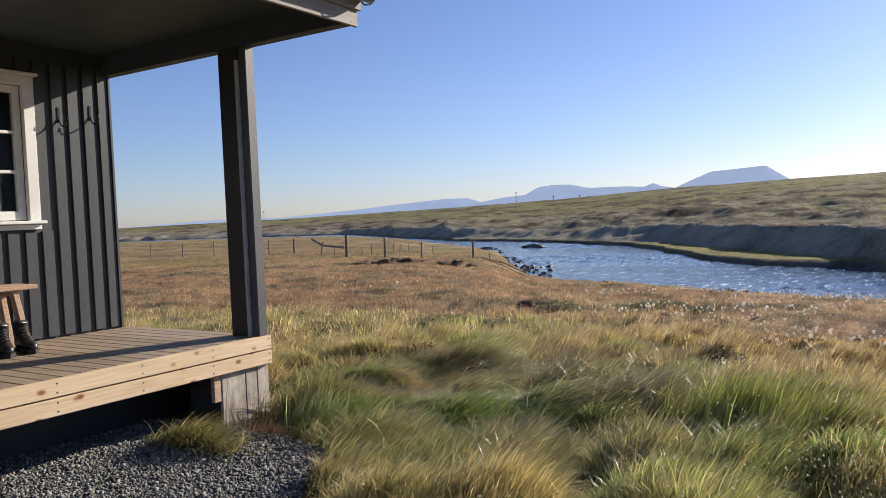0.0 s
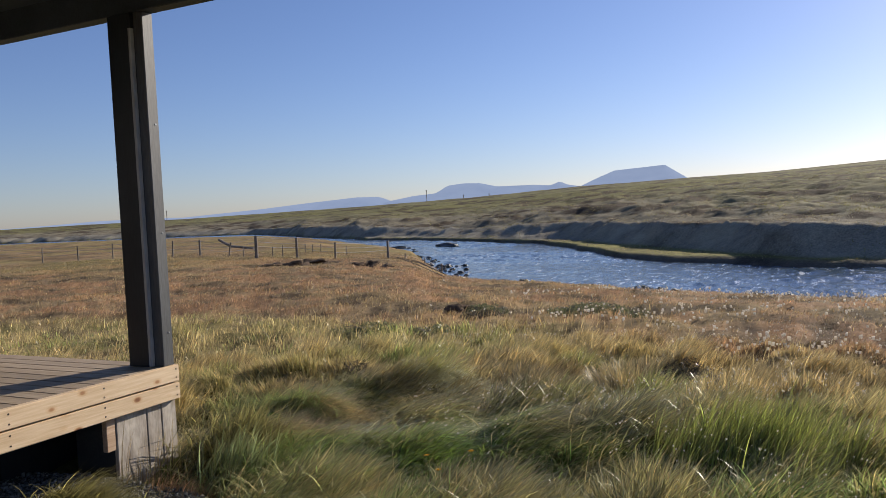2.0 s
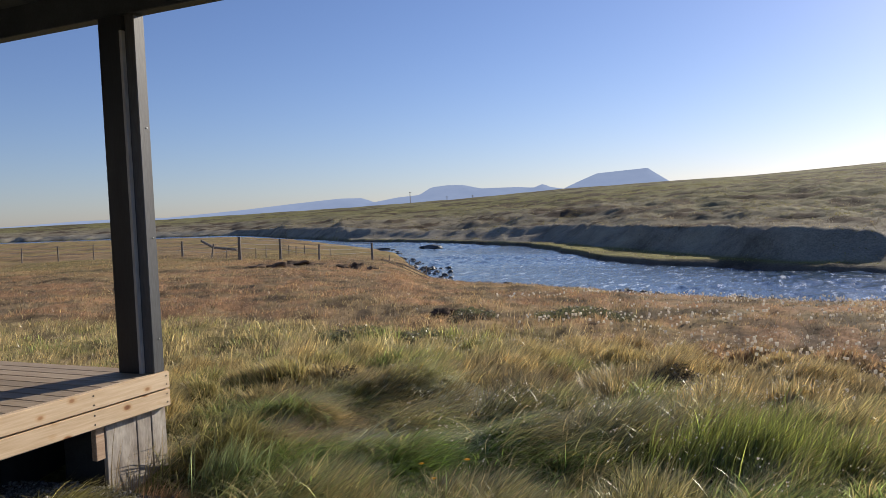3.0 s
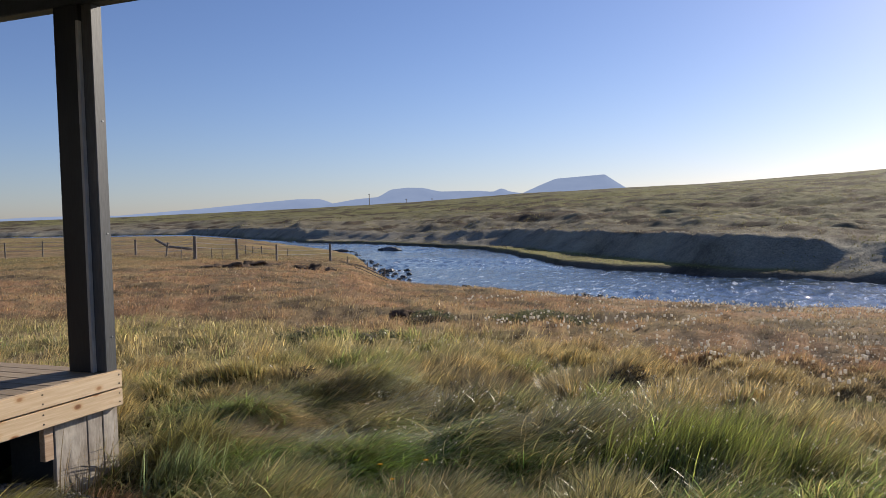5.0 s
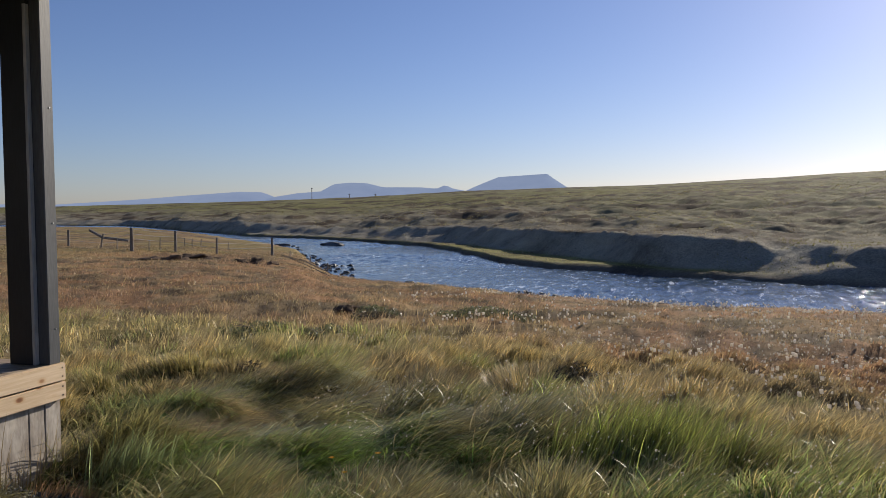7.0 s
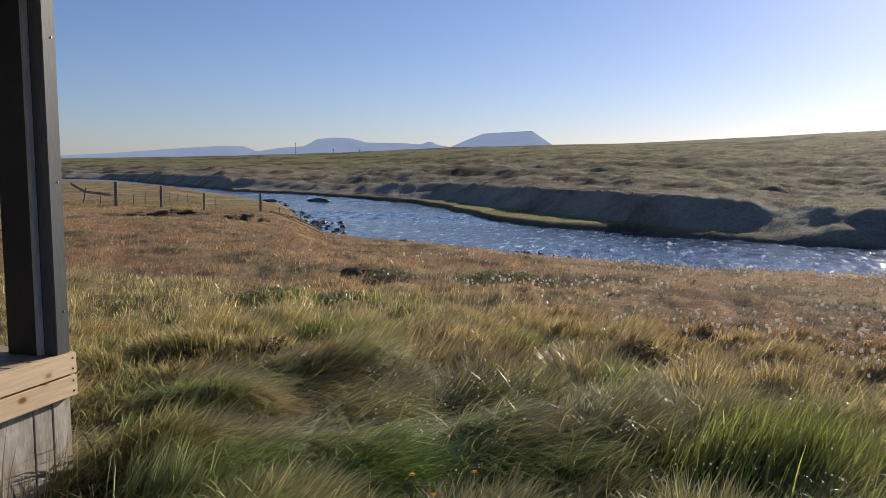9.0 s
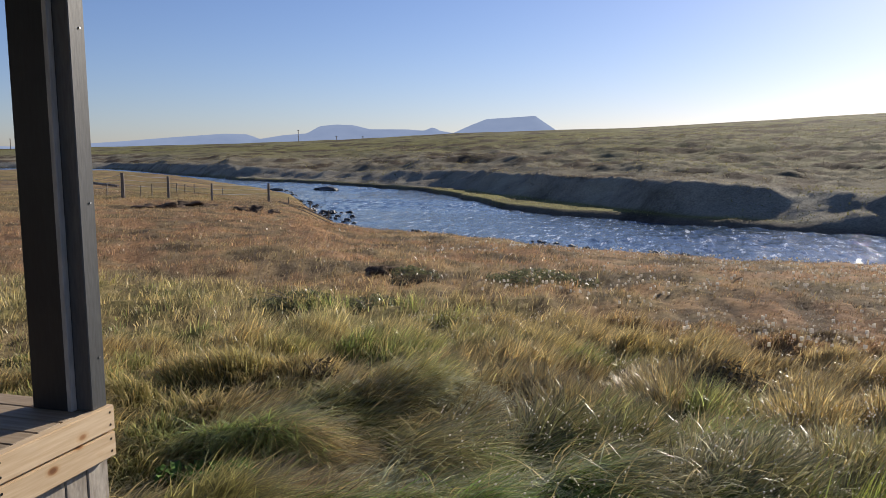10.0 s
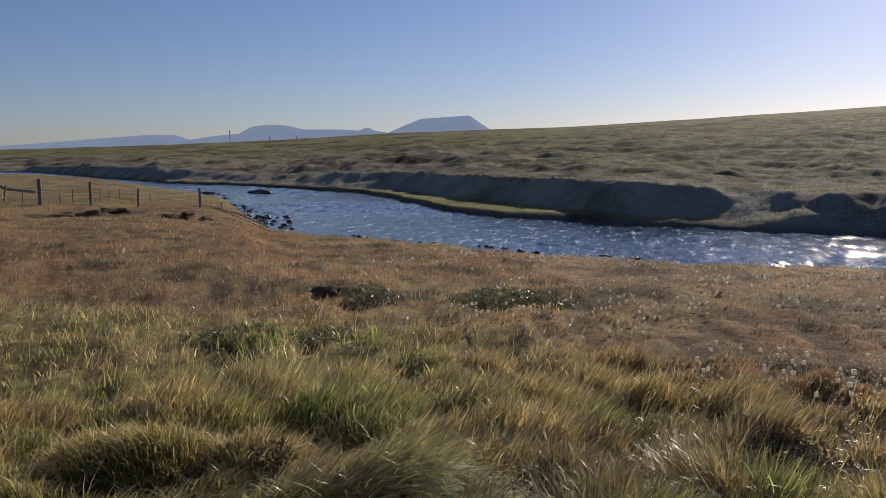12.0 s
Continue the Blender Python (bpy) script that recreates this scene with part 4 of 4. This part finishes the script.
def sward(name, label, n_tufts, per, r0, r1, power, style):
    x, y, r = scatter(n_tufts, r0, r1, power)
    _, k = land(x, y)
    lim = tall_limit(k["az"])
    short = step(lim - 1.0, lim + 1.5, k["r"] + 3 * (fbm(x * 0.35, y * 0.35, 4) - 0.5))
    ok = free_ground(x, y) & (k["r"] < k["rn"] - 1.0)
    q, ux, uy, t1, t2 = tussock(x, y)
    ok &= rng.random(n_tufts) < 0.22 + 0.85 * step(1.25, 0.75, q)
    x, y, r, short, q, ux, uy, t1, t2 = (v_[ok] for v_ in (x, y, r, short, q, ux, uy, t1, t2))
    tone_ = plant_tone(x, y, {n_: v_[ok] for n_, v_ in k.items()})
    tall = 1 - short
    tone_ = lerp(tone_, STRAW, 0.55 * step(0.68, 0.85, t2) * tall)
    tone_ = lerp(tone_, BROWN, 0.6 * step(0.45, 0.52, t2) * step(0.60, 0.53, t2) * tall)
    tone_ = lerp(tone_, LUSH, 0.6 * step(0.30, 0.12, t2) * tall) * (0.72 + 0.5 * t1)[:, None]
    n = len(x)
    lodge = np.clip(mound(x, y, -3.2, 5.2, 1.9, 1.7, 1.4), 0, 1) * (0.45 + 0.55 * step(0.3, 0.55, fbm(x * 0.9 + 60, y * 0.9, 2)))
    wind = 0.1 + 3.4 * (fbm(x * 0.7, y * 0.7, 2) - 0.5) + 1.2 * (t2 - 0.5)
    out = np.clip(q, 0, 1.2) * (0.9 - 0.3 * lodge)
    lean = np.arctan2(0.75 * np.sin(wind) + out * uy, 0.75 * np.cos(wind) + out * ux)
    tuft_h = (0.08 + 0.10 * t1 + 0.05 * step(0.4, 0.65, fbm(x * 0.8 + 30, y * 0.8, 3))) * step(1.5, 0.5, q) * tall + (0.04 + 0.08 * t1) * short + 0.03
    near_flat = (short > 0.5) & (np.arctan2(-x, y) < 0.2)
    tone_ = lerp(tone_, C(0.36, 0.36, 0.20), 0.55 * lodge * step(0.42, 0.62, fbm(x * 1.6 + 33, y * 1.6, 3)))
    tone_ = lerp(tone_, BROWN * 1.1, 0.55 * lodge * step(0.5, 0.62, fbm(x * 1.1 + 14, y * 1.1, 3)))
    rep = lambda v_: np.repeat(v_, per, axis=0)
    spread = rep(0.025 + 0.006 * r)
    bx, by = rep(x) + rng.normal(0, 1, n * per) * spread, rep(y) + rng.normal(0, 1, n * per) * spread
    ld = rep(lodge)
    stray = rng.random(n * per) < 0.22 - 0.14 * ld
    head = np.where(stray, rng.uniform(0, 2 * math.pi, n * per), rep(lean) + rng.normal(0, 0.32, n * per))
    length = rep(tuft_h * np.where(near_flat, 0.55, 1.0)) * rng.uniform(0.6, 1.25, n * per) * (1 + 0.7 * ld)
    bend = (rng.uniform(0.5, 1.7, n * per) + 0.4 * rep(np.clip(q, 0, 1))) * (1 - ld) + rng.uniform(1.4, 2.3, n * per) * ld
    width = (0.0042 + 0.0008 * rep(np.minimum(r, 7)) + 0.0003 * rep(np.maximum(r - 7, 0))) * rng.uniform(0.6, 1.5, n * per)
    ok = free_ground(bx, by)
    col = rep(tone_) * np.exp(rng.normal(0.2, 0.42, (n * per, 1)) * rep(1 - 0.5 * short)[:, None])
    dry = (rng.random(n * per) < 0.20 + 0.14 * (1 - ld) - 0.24 * rep(short))[:, None]
    col = np.where(dry, col * 0.3 + STRAW * rng.uniform(0.6, 1.5, (n * per, 1)), col)
    ts = (0.16 + 0.22 * (1 - ld) - 0.2 * rep(short) * (1 - ld))[:, None]
    tipc = col * (1.1 - ts) + STRAW * ts
    v_, f_, c_, t_ = blades(bx[ok], by[ok], length[ok], width[ok], bend[ok], head[ok], col[ok], tipc[ok], style, 0.5 * ld[ok])
    ob = new(name, raw_mesh(name, v_, f_, c_, BLADE, t_))
    return tagged(ob, label, "grass", kind="stuff")


sward("grass", "long windblown green and straw-coloured meadow grass", 40000, 6, 0.9, 9.5, 1.2, 4)
sward("grass_far", "rough golden and russet moor grass", 42000, 5, 7.0, 60, 0.85, 2)

# tufts of heath and grass across the river, thinning with distance
n = 90000
a_, r = rng.uniform(-32, 45, n), 38 * np.exp(rng.random(n) * 1.75)
x, y = -r * np.sin(np.radians(a_)), r * np.cos(np.radians(a_))
_, k = land(x, y)
ok = (k["r"] > k["rf"] + 0.6) & (fbm(x * 0.5, y * 0.5, 3) > 0.42)
x, y, r = x[ok], y[ok], r[ok]
on_face = ((k["r"] < k["rb"]) & (k["r"] > k["rs"]))[ok]
n = len(x)
mixf = step(0.35, 0.65, fbm(x * 0.11, y * 0.11, 3))
col = lerp(lerp(HEATH, OLIVE, mixf), STRAW * 0.7, (rng.random(n) < 0.25) * 0.7) * rng.uniform(0.7, 1.5, (n, 1))
v_, f_, c_, t_ = blades(x, y, rng.uniform(0.05, 0.16, n) * (0.6 + r / 200), rng.uniform(0.04, 0.10, n) * r / 70, rng.uniform(0.2, 1.5, n), rng.uniform(0, 6.28, n), col, col * 1.15, 2)
tagged(new("heath", raw_mesh("heath", v_, f_, c_, HEATH_LEAF, t_)), "tufts of heath and rough grass on the far hillside", "heath", kind="stuff")

# seed heads and stalks standing over the grass
x, y, r = scatter(4200, 1.5, 13, 1.3)
_, k = land(x, y)
ok = free_ground(x, y) & (k["r"] < tall_limit(k["az"]) + 1) & (fbm(x * 0.7 + 80, y * 0.7, 3) > 0.42)
x, y, r = x[ok], y[ok], r[ok]
n = len(x)
col = np.tile(STRAW, (n, 1)) * rng.uniform(0.8, 1.5, (n, 1))
v_, f_, c_, t_ = blades(x, y, rng.uniform(0.22, 0.38, n), 0.0025 + 0.0005 * r, rng.uniform(0.7, 1.8, n), 0.1 + rng.normal(0, 0.7, n), col, col * 1.2, 4)
tagged(new("grass_stalks", raw_mesh("grass_stalks", v_, f_, c_, BLADE, t_)), "pale dry grass stalks leaning in the wind", "grass", kind="stuff")

# white cotton-grass tufts on the wet flat
m, t, b = nodes_of("cotton_tuft")
b.inputs["Base Color"].default_value = (0.86, 0.82, 0.75, 1)
b.inputs["Roughness"].default_value = 0.9
b.inputs["Specular IOR Level"].default_value = 0.1
tr = t.nodes.new("ShaderNodeBsdfTranslucent")
tr.inputs[0].default_value = (0.88, 0.82, 0.72, 1)
mx = t.nodes.new("ShaderNodeMixShader")
mx.inputs[0].default_value = 0.6
t.links.new(b.outputs[0], mx.inputs[1])
t.links.new(tr.outputs[0], mx.inputs[2])
t.links.new(mx.outputs[0], t.nodes["Material Output"].inputs[0])
COTTON = m
n = 8000
a_ = rng.uniform(-30, 22, n)
r = rng.uniform(6.5, 27, n)
x, y = -r * np.sin(np.radians(a_)), r * np.cos(np.radians(a_))
ok = (r > tall_limit(a_) - 0.3) & (fbm(x * 0.28 + 11, y * 0.5, 3) > 0.50 + 0.006 * np.clip(a_, 0, 30)) & (rng.random(n) < 0.4)
x, y, r = x[ok], y[ok], r[ok]
n = len(x)
z, _ = land(x, y)
size = rng.uniform(0.007, 0.020, n) * (0.8 + 0.03 * r)
v = iv[None] * (1 + 0.5 * (rng.random((n, 8, 1)) - 0.5)) * size[:, None, None] * np.array([1, 1, 1.2]) + np.stack([x, y, z + rng.uniform(0.05, 0.15, n)], -1)[:, None]
f = (itri[None] + 8 * np.arange(n)[:, None, None]).reshape(-1)
tagged(new("cotton_grass", raw_mesh("cotton_grass", v.reshape(-1, 3), f, np.full(n * 12, 3), COTTON)), "white fluffy cotton-grass heads dotting the wet flat", "cotton grass", kind="stuff")

# small pale seed heads in the near tussocks
x, y, r = scatter(4200, 2.0, 9.0, 1.4, -30, 22)
_, k = land(x, y)
ok = free_ground(x, y) & (fbm(x * 0.9 + 71, y * 0.9, 3) > 0.5)
x, y = x[ok], y[ok]
n = len(x)
z, _ = land(x, y)
v = iv[None] * (1 + 0.5 * (rng.random((n, 8, 1)) - 0.5)) * rng.uniform(0.0025, 0.0055, n)[:, None, None] + np.stack([x, y, z + rng.uniform(0.15, 0.3, n)], -1)[:, None]
f = (itri[None] + 8 * np.arange(n)[:, None, None]).reshape(-1)
tagged(new("seed_heads", raw_mesh("seed_heads", v.reshape(-1, 3), f, np.full(n * 12, 3), COTTON)), "tiny pale seed heads over the tussocks", "seed heads", kind="stuff")

# yellow flowers
m, t, b = nodes_of("yellow_petals")
b.inputs["Base Color"].default_value = (0.75, 0.42, 0.02, 1)
b.inputs["Roughness"].default_value = 0.6
PETAL = m
m, t, b = nodes_of("flower_stem")
b.inputs["Base Color"].default_value = (0.09, 0.17, 0.03, 1)
b.inputs["Roughness"].default_value = 0.75
b.inputs["Specular IOR Level"].default_value = 0.15
STEM = m
for x, y, h in ((-2.25, 4.36, 0.24), (-2.55, 4.42, 0.22), (-2.05, 3.55, 0.2), (-2.42, 4.30, 0.16)):
    fl = tagged(new("flower"), "small yellow wildflower in the grass", "flower", "yellow flowers")
    z = ground_z(x, y)
    part("stem", tube([(0, 0, 0), (0.01, 0, h * 0.6), (0.0, 0.01, h)], 0.002, 5), STEM, fl)
    bm = bmesh.new()
    for q in range(10):
        a_ = 2 * math.pi * q / 10
        ca_, sa_ = math.cos(a_), math.sin(a_)
        vs = [bm.verts.new(p) for p in ((0.003 * ca_, 0.003 * sa_, h), (0.012 * ca_ - 0.005 * sa_, 0.012 * sa_ + 0.005 * ca_, h + 0.006), (0.019 * ca_, 0.019 * sa_, h + 0.004), (0.012 * ca_ + 0.005 * sa_, 0.012 * sa_ - 0.005 * ca_, h + 0.006))]
        bm.faces.new(vs)
    part("petals", bm, PETAL, fl)
    part("disc", tube([(0, 0, h), (0, 0, h + 0.008)], 0.006, 8), PETAL, fl)
    fl.location = (x, y, z)


# grass growing through the gravel edge and beside the pier
def clump(name, label, cx, cy, sx, sy, n, h, wide, head, tint, bend=(0.6, 1.9), flat=0.0, material=BLADE):
    x, y = cx + rng.normal(0, sx, n), cy + rng.normal(0, sy, n)
    col = tint[None] * np.exp(rng.normal(0.15, 0.45, (n, 1)))
    v_, f_, c_, t_ = blades(x, y, h * rng.uniform(0.5, 1.2, n), 1.9 * wide * rng.uniform(0.6, 1.4, n), rng.uniform(*bend, n), head + rng.normal(0, 0.6, n), col, col * 0.7 + STRAW * 0.3, 4, flat)
    return tagged(new(name, raw_mesh(name, v_, f_, c_, material, t_)), label, "grass", kind="stuff")


clump("grass_clump", "clump of green grass combed over in the gravel", -4.12, 3.42, 0.16, 0.06, 1700, 0.30, 0.004, 0.1, OLIVE * 1.1, (1.1, 2.0), 0.4)
clump("grass_clump", "tall grass drooping beside the porch pier", -4.15, 4.62, 0.14, 0.16, 1500, 0.42, 0.004, -0.35, OLIVE * 1.2, (0.9, 2.0), 0.3)
clump("grass_clump", "blue-green grass blades standing by the gravel edge", -3.78, 4.22, 0.10, 0.08, 500, 0.34, 0.005, 0.3, C(0.20, 0.27, 0.13), (0.3, 1.3))
clump("grass_clump", "dark green grass hanging over the gravel edge", -3.55, 4.35, 0.20, 0.14, 1500, 0.40, 0.004, -0.6, LUSH, (1.2, 2.1), 0.4)
clump("grass_clump", "dry dead grass on the gravel edge", -3.85, 3.95, 0.15, 0.06, 700, 0.12, 0.003, 0.5, RUSSET)
clump("grass_clump", "thin weeds with seed heads against the pier", -4.30, 4.12, 0.03, 0.14, 60, 0.36, 0.003, 1.0, BROWN, (0.1, 0.5))
# grazing sheen of the combed blades put into a paler tint
clump("grass_clump", "silvery pale grass hummock combed over by wind", -3.85, 6.80, 0.32, 0.12, 4200, 0.22, 0.004, 0.1, C(0.56, 0.58, 0.42), (1.7, 2.6), 0.4, COMBED)
clump("grass_clump", "pale straw grass lying in a swathe", -4.25, 5.72, 0.30, 0.06, 2200, 0.36, 0.004, 0.2, STRAW, (1.6, 2.4), 0.4, COMBED)
clump("grass_clump", "green grass arching over a hollow", -4.55, 5.70, 0.22, 0.07, 1500, 0.36, 0.004, -0.9, C(0.20, 0.27, 0.09), (1.2, 2.2), 0.4)
# tint lightened here too, for the sheen on flattened blades
clump("grass_clump", "silvery green grass lying flat", -3.35, 5.35, 0.35, 0.14, 2200, 0.32, 0.004, 0.4, C(0.46, 0.48, 0.30), (1.7, 2.5), 0.4, COMBED)
clump("grass_clump", "bright green grass lying flat", -2.75, 4.85, 0.32, 0.16, 2600, 0.36, 0.004, -0.3, C(0.17, 0.28, 0.05), (1.3, 2.0), 0.5)
clump("grass_clump", "fresh green grass tussock", -0.9, 5.15, 0.26, 0.18, 2200, 0.30, 0.004, 0.3, C(0.22, 0.27, 0.06), (0.4, 1.5))
clump("grass_clump", "russet grass patch combed over", -4.05, 5.05, 0.22, 0.14, 1500, 0.30, 0.004, 0.1, BROWN * 1.1, (1.1, 2.0), 0.4)


# low dark shrubs
def shrub(x, y, rad, h, n, tint, label="low dark twiggy heather shrub in the grass", group="heather shrubs"):
    th, ph, q = rng.uniform(0, 6.28, n), np.arccos(rng.uniform(0, 1, n)), rng.uniform(0.35, 1.0, n) ** 0.5
    q = q * (0.7 + 0.6 * fbm(th * 1.2, ph * 2.0, 2))
    lx, ly, lz = x + rad * q * np.sin(ph) * np.cos(th), y + rad * q * np.sin(ph) * np.sin(th), h * q * np.cos(ph)
    z, _ = land(lx, ly)
    c_ = np.stack([lx, ly, z + lz], -1)
    a_, b_ = rng.normal(0, 1, (n, 3)), rng.normal(0, 1, (n, 3))
    a_ *= (0.012 + 0.0015 * math.hypot(x, y)) / np.linalg.norm(a_, axis=1, keepdims=True)
    b_ *= (0.004 + 0.0006 * math.hypot(x, y)) / np.linalg.norm(b_, axis=1, keepdims=True)
    v_ = np.stack([c_ - a_, c_ + b_, c_ + a_, c_ - b_], 1).reshape(-1, 3)
    col = np.repeat(tint[None] * rng.uniform(0.5, 1.5, (n, 1)), 4, axis=0)
    ob = tagged(new("shrub"), label, "shrub", group)
    lf = new("foliage", raw_mesh("foliage", v_, np.arange(4 * n), np.full(n, 4), BLADE, col))
    lf.parent = ob
    z0 = ground_z(x, y)
    for i in range(9):
        an = i * 0.7
        bm = tube([(x, y, z0 - 0.03), (x + 0.35 * rad * math.cos(an), y + 0.35 * rad * math.sin(an), z0 + 0.5 * h), (x + 0.7 * rad * math.cos(an), y + 0.7 * rad * math.sin(an), z0 + 0.85 * h)], 0.008, 5, None, 0.4)
        part("twig", bm, POST_WOOD, ob)


HEATHER, WILLOW = C(0.10, 0.085, 0.055), C(0.16, 0.17, 0.09)
for x, y, rad, h, n in ((-1.62, 7.6, 0.30, 0.20, 1100), (-6.0, 13.3, 0.42, 0.12, 700), (-4.6, 6.95, 0.16, 0.18, 260), (-0.62, 6.45, 0.22, 0.14, 500)):
    shrub(x, y, rad, h, n, HEATHER)
for x, y, rad, h, n in ((-4.2, 13.75, 0.75, 0.15, 1500), (-3.5, 13.6, 0.4, 0.12, 600), (-6.8, 10.75, 0.6, 0.14, 1200), (-5.7, 10.9, 0.45, 0.12, 700), (-6.3, 14.3, 0.45, 0.14, 700)):
    shrub(x, y, rad, h, n, WILLOW, "low grey-green dwarf willow in the grass", "dwarf willows")
hag = part("peat_hag", lump(1.0, 41, 1.0, 4, 0.7), PEAT, None, "", True)
hag.matrix_world = Matrix.LocRotScale((-6.95, 14.4, ground_z(-6.95, 14.4)), Euler((0, 0, 0.4)), (0.26, 0.2, 0.12))
tagged(hag, "dark lump of bare peat in russet grass", "peat bank")

# broad-leaved weeds by the porch corner
weed = tagged(new("weed"), "bright green broad-leaved weeds among the grass", "weed")
for i in range(46):
    x, y = -4.45 + random.gauss(0, 0.17), 5.22 + random.gauss(0, 0.10)
    z, an, ln = ground_z(x, y) + 0.09, random.uniform(0, 6.28), random.uniform(0.08, 0.15)
    bm = bmesh.new()
    d, sd = Vector((math.cos(an), math.sin(an), 0)), Vector((-math.sin(an), math.cos(an), 0))
    mid = [bm.verts.new(Vector((x, y, z)) + d * ln * u + Vector((0, 0, 0.07 * math.sin(2.4 * u)))) for u in (0, 0.35, 0.7, 1.0)]
    lt = [bm.verts.new(mid[k].co + sd * ln * 0.2 * w + Vector((0, 0, 0.012))) for k, w in ((1, 1.0), (2, 0.8))]
    rt = [bm.verts.new(mid[k].co - sd * ln * 0.2 * w + Vector((0, 0, 0.012))) for k, w in ((1, 1.0), (2, 0.8))]
    for sdv in (lt, rt):
        bm.faces.new((mid[0], mid[1], sdv[0])), bm.faces.new((mid[1], mid[2], sdv[1], sdv[0])), bm.faces.new((mid[2], mid[3], sdv[1]))
    part("leaf", bm, STEM, weed)
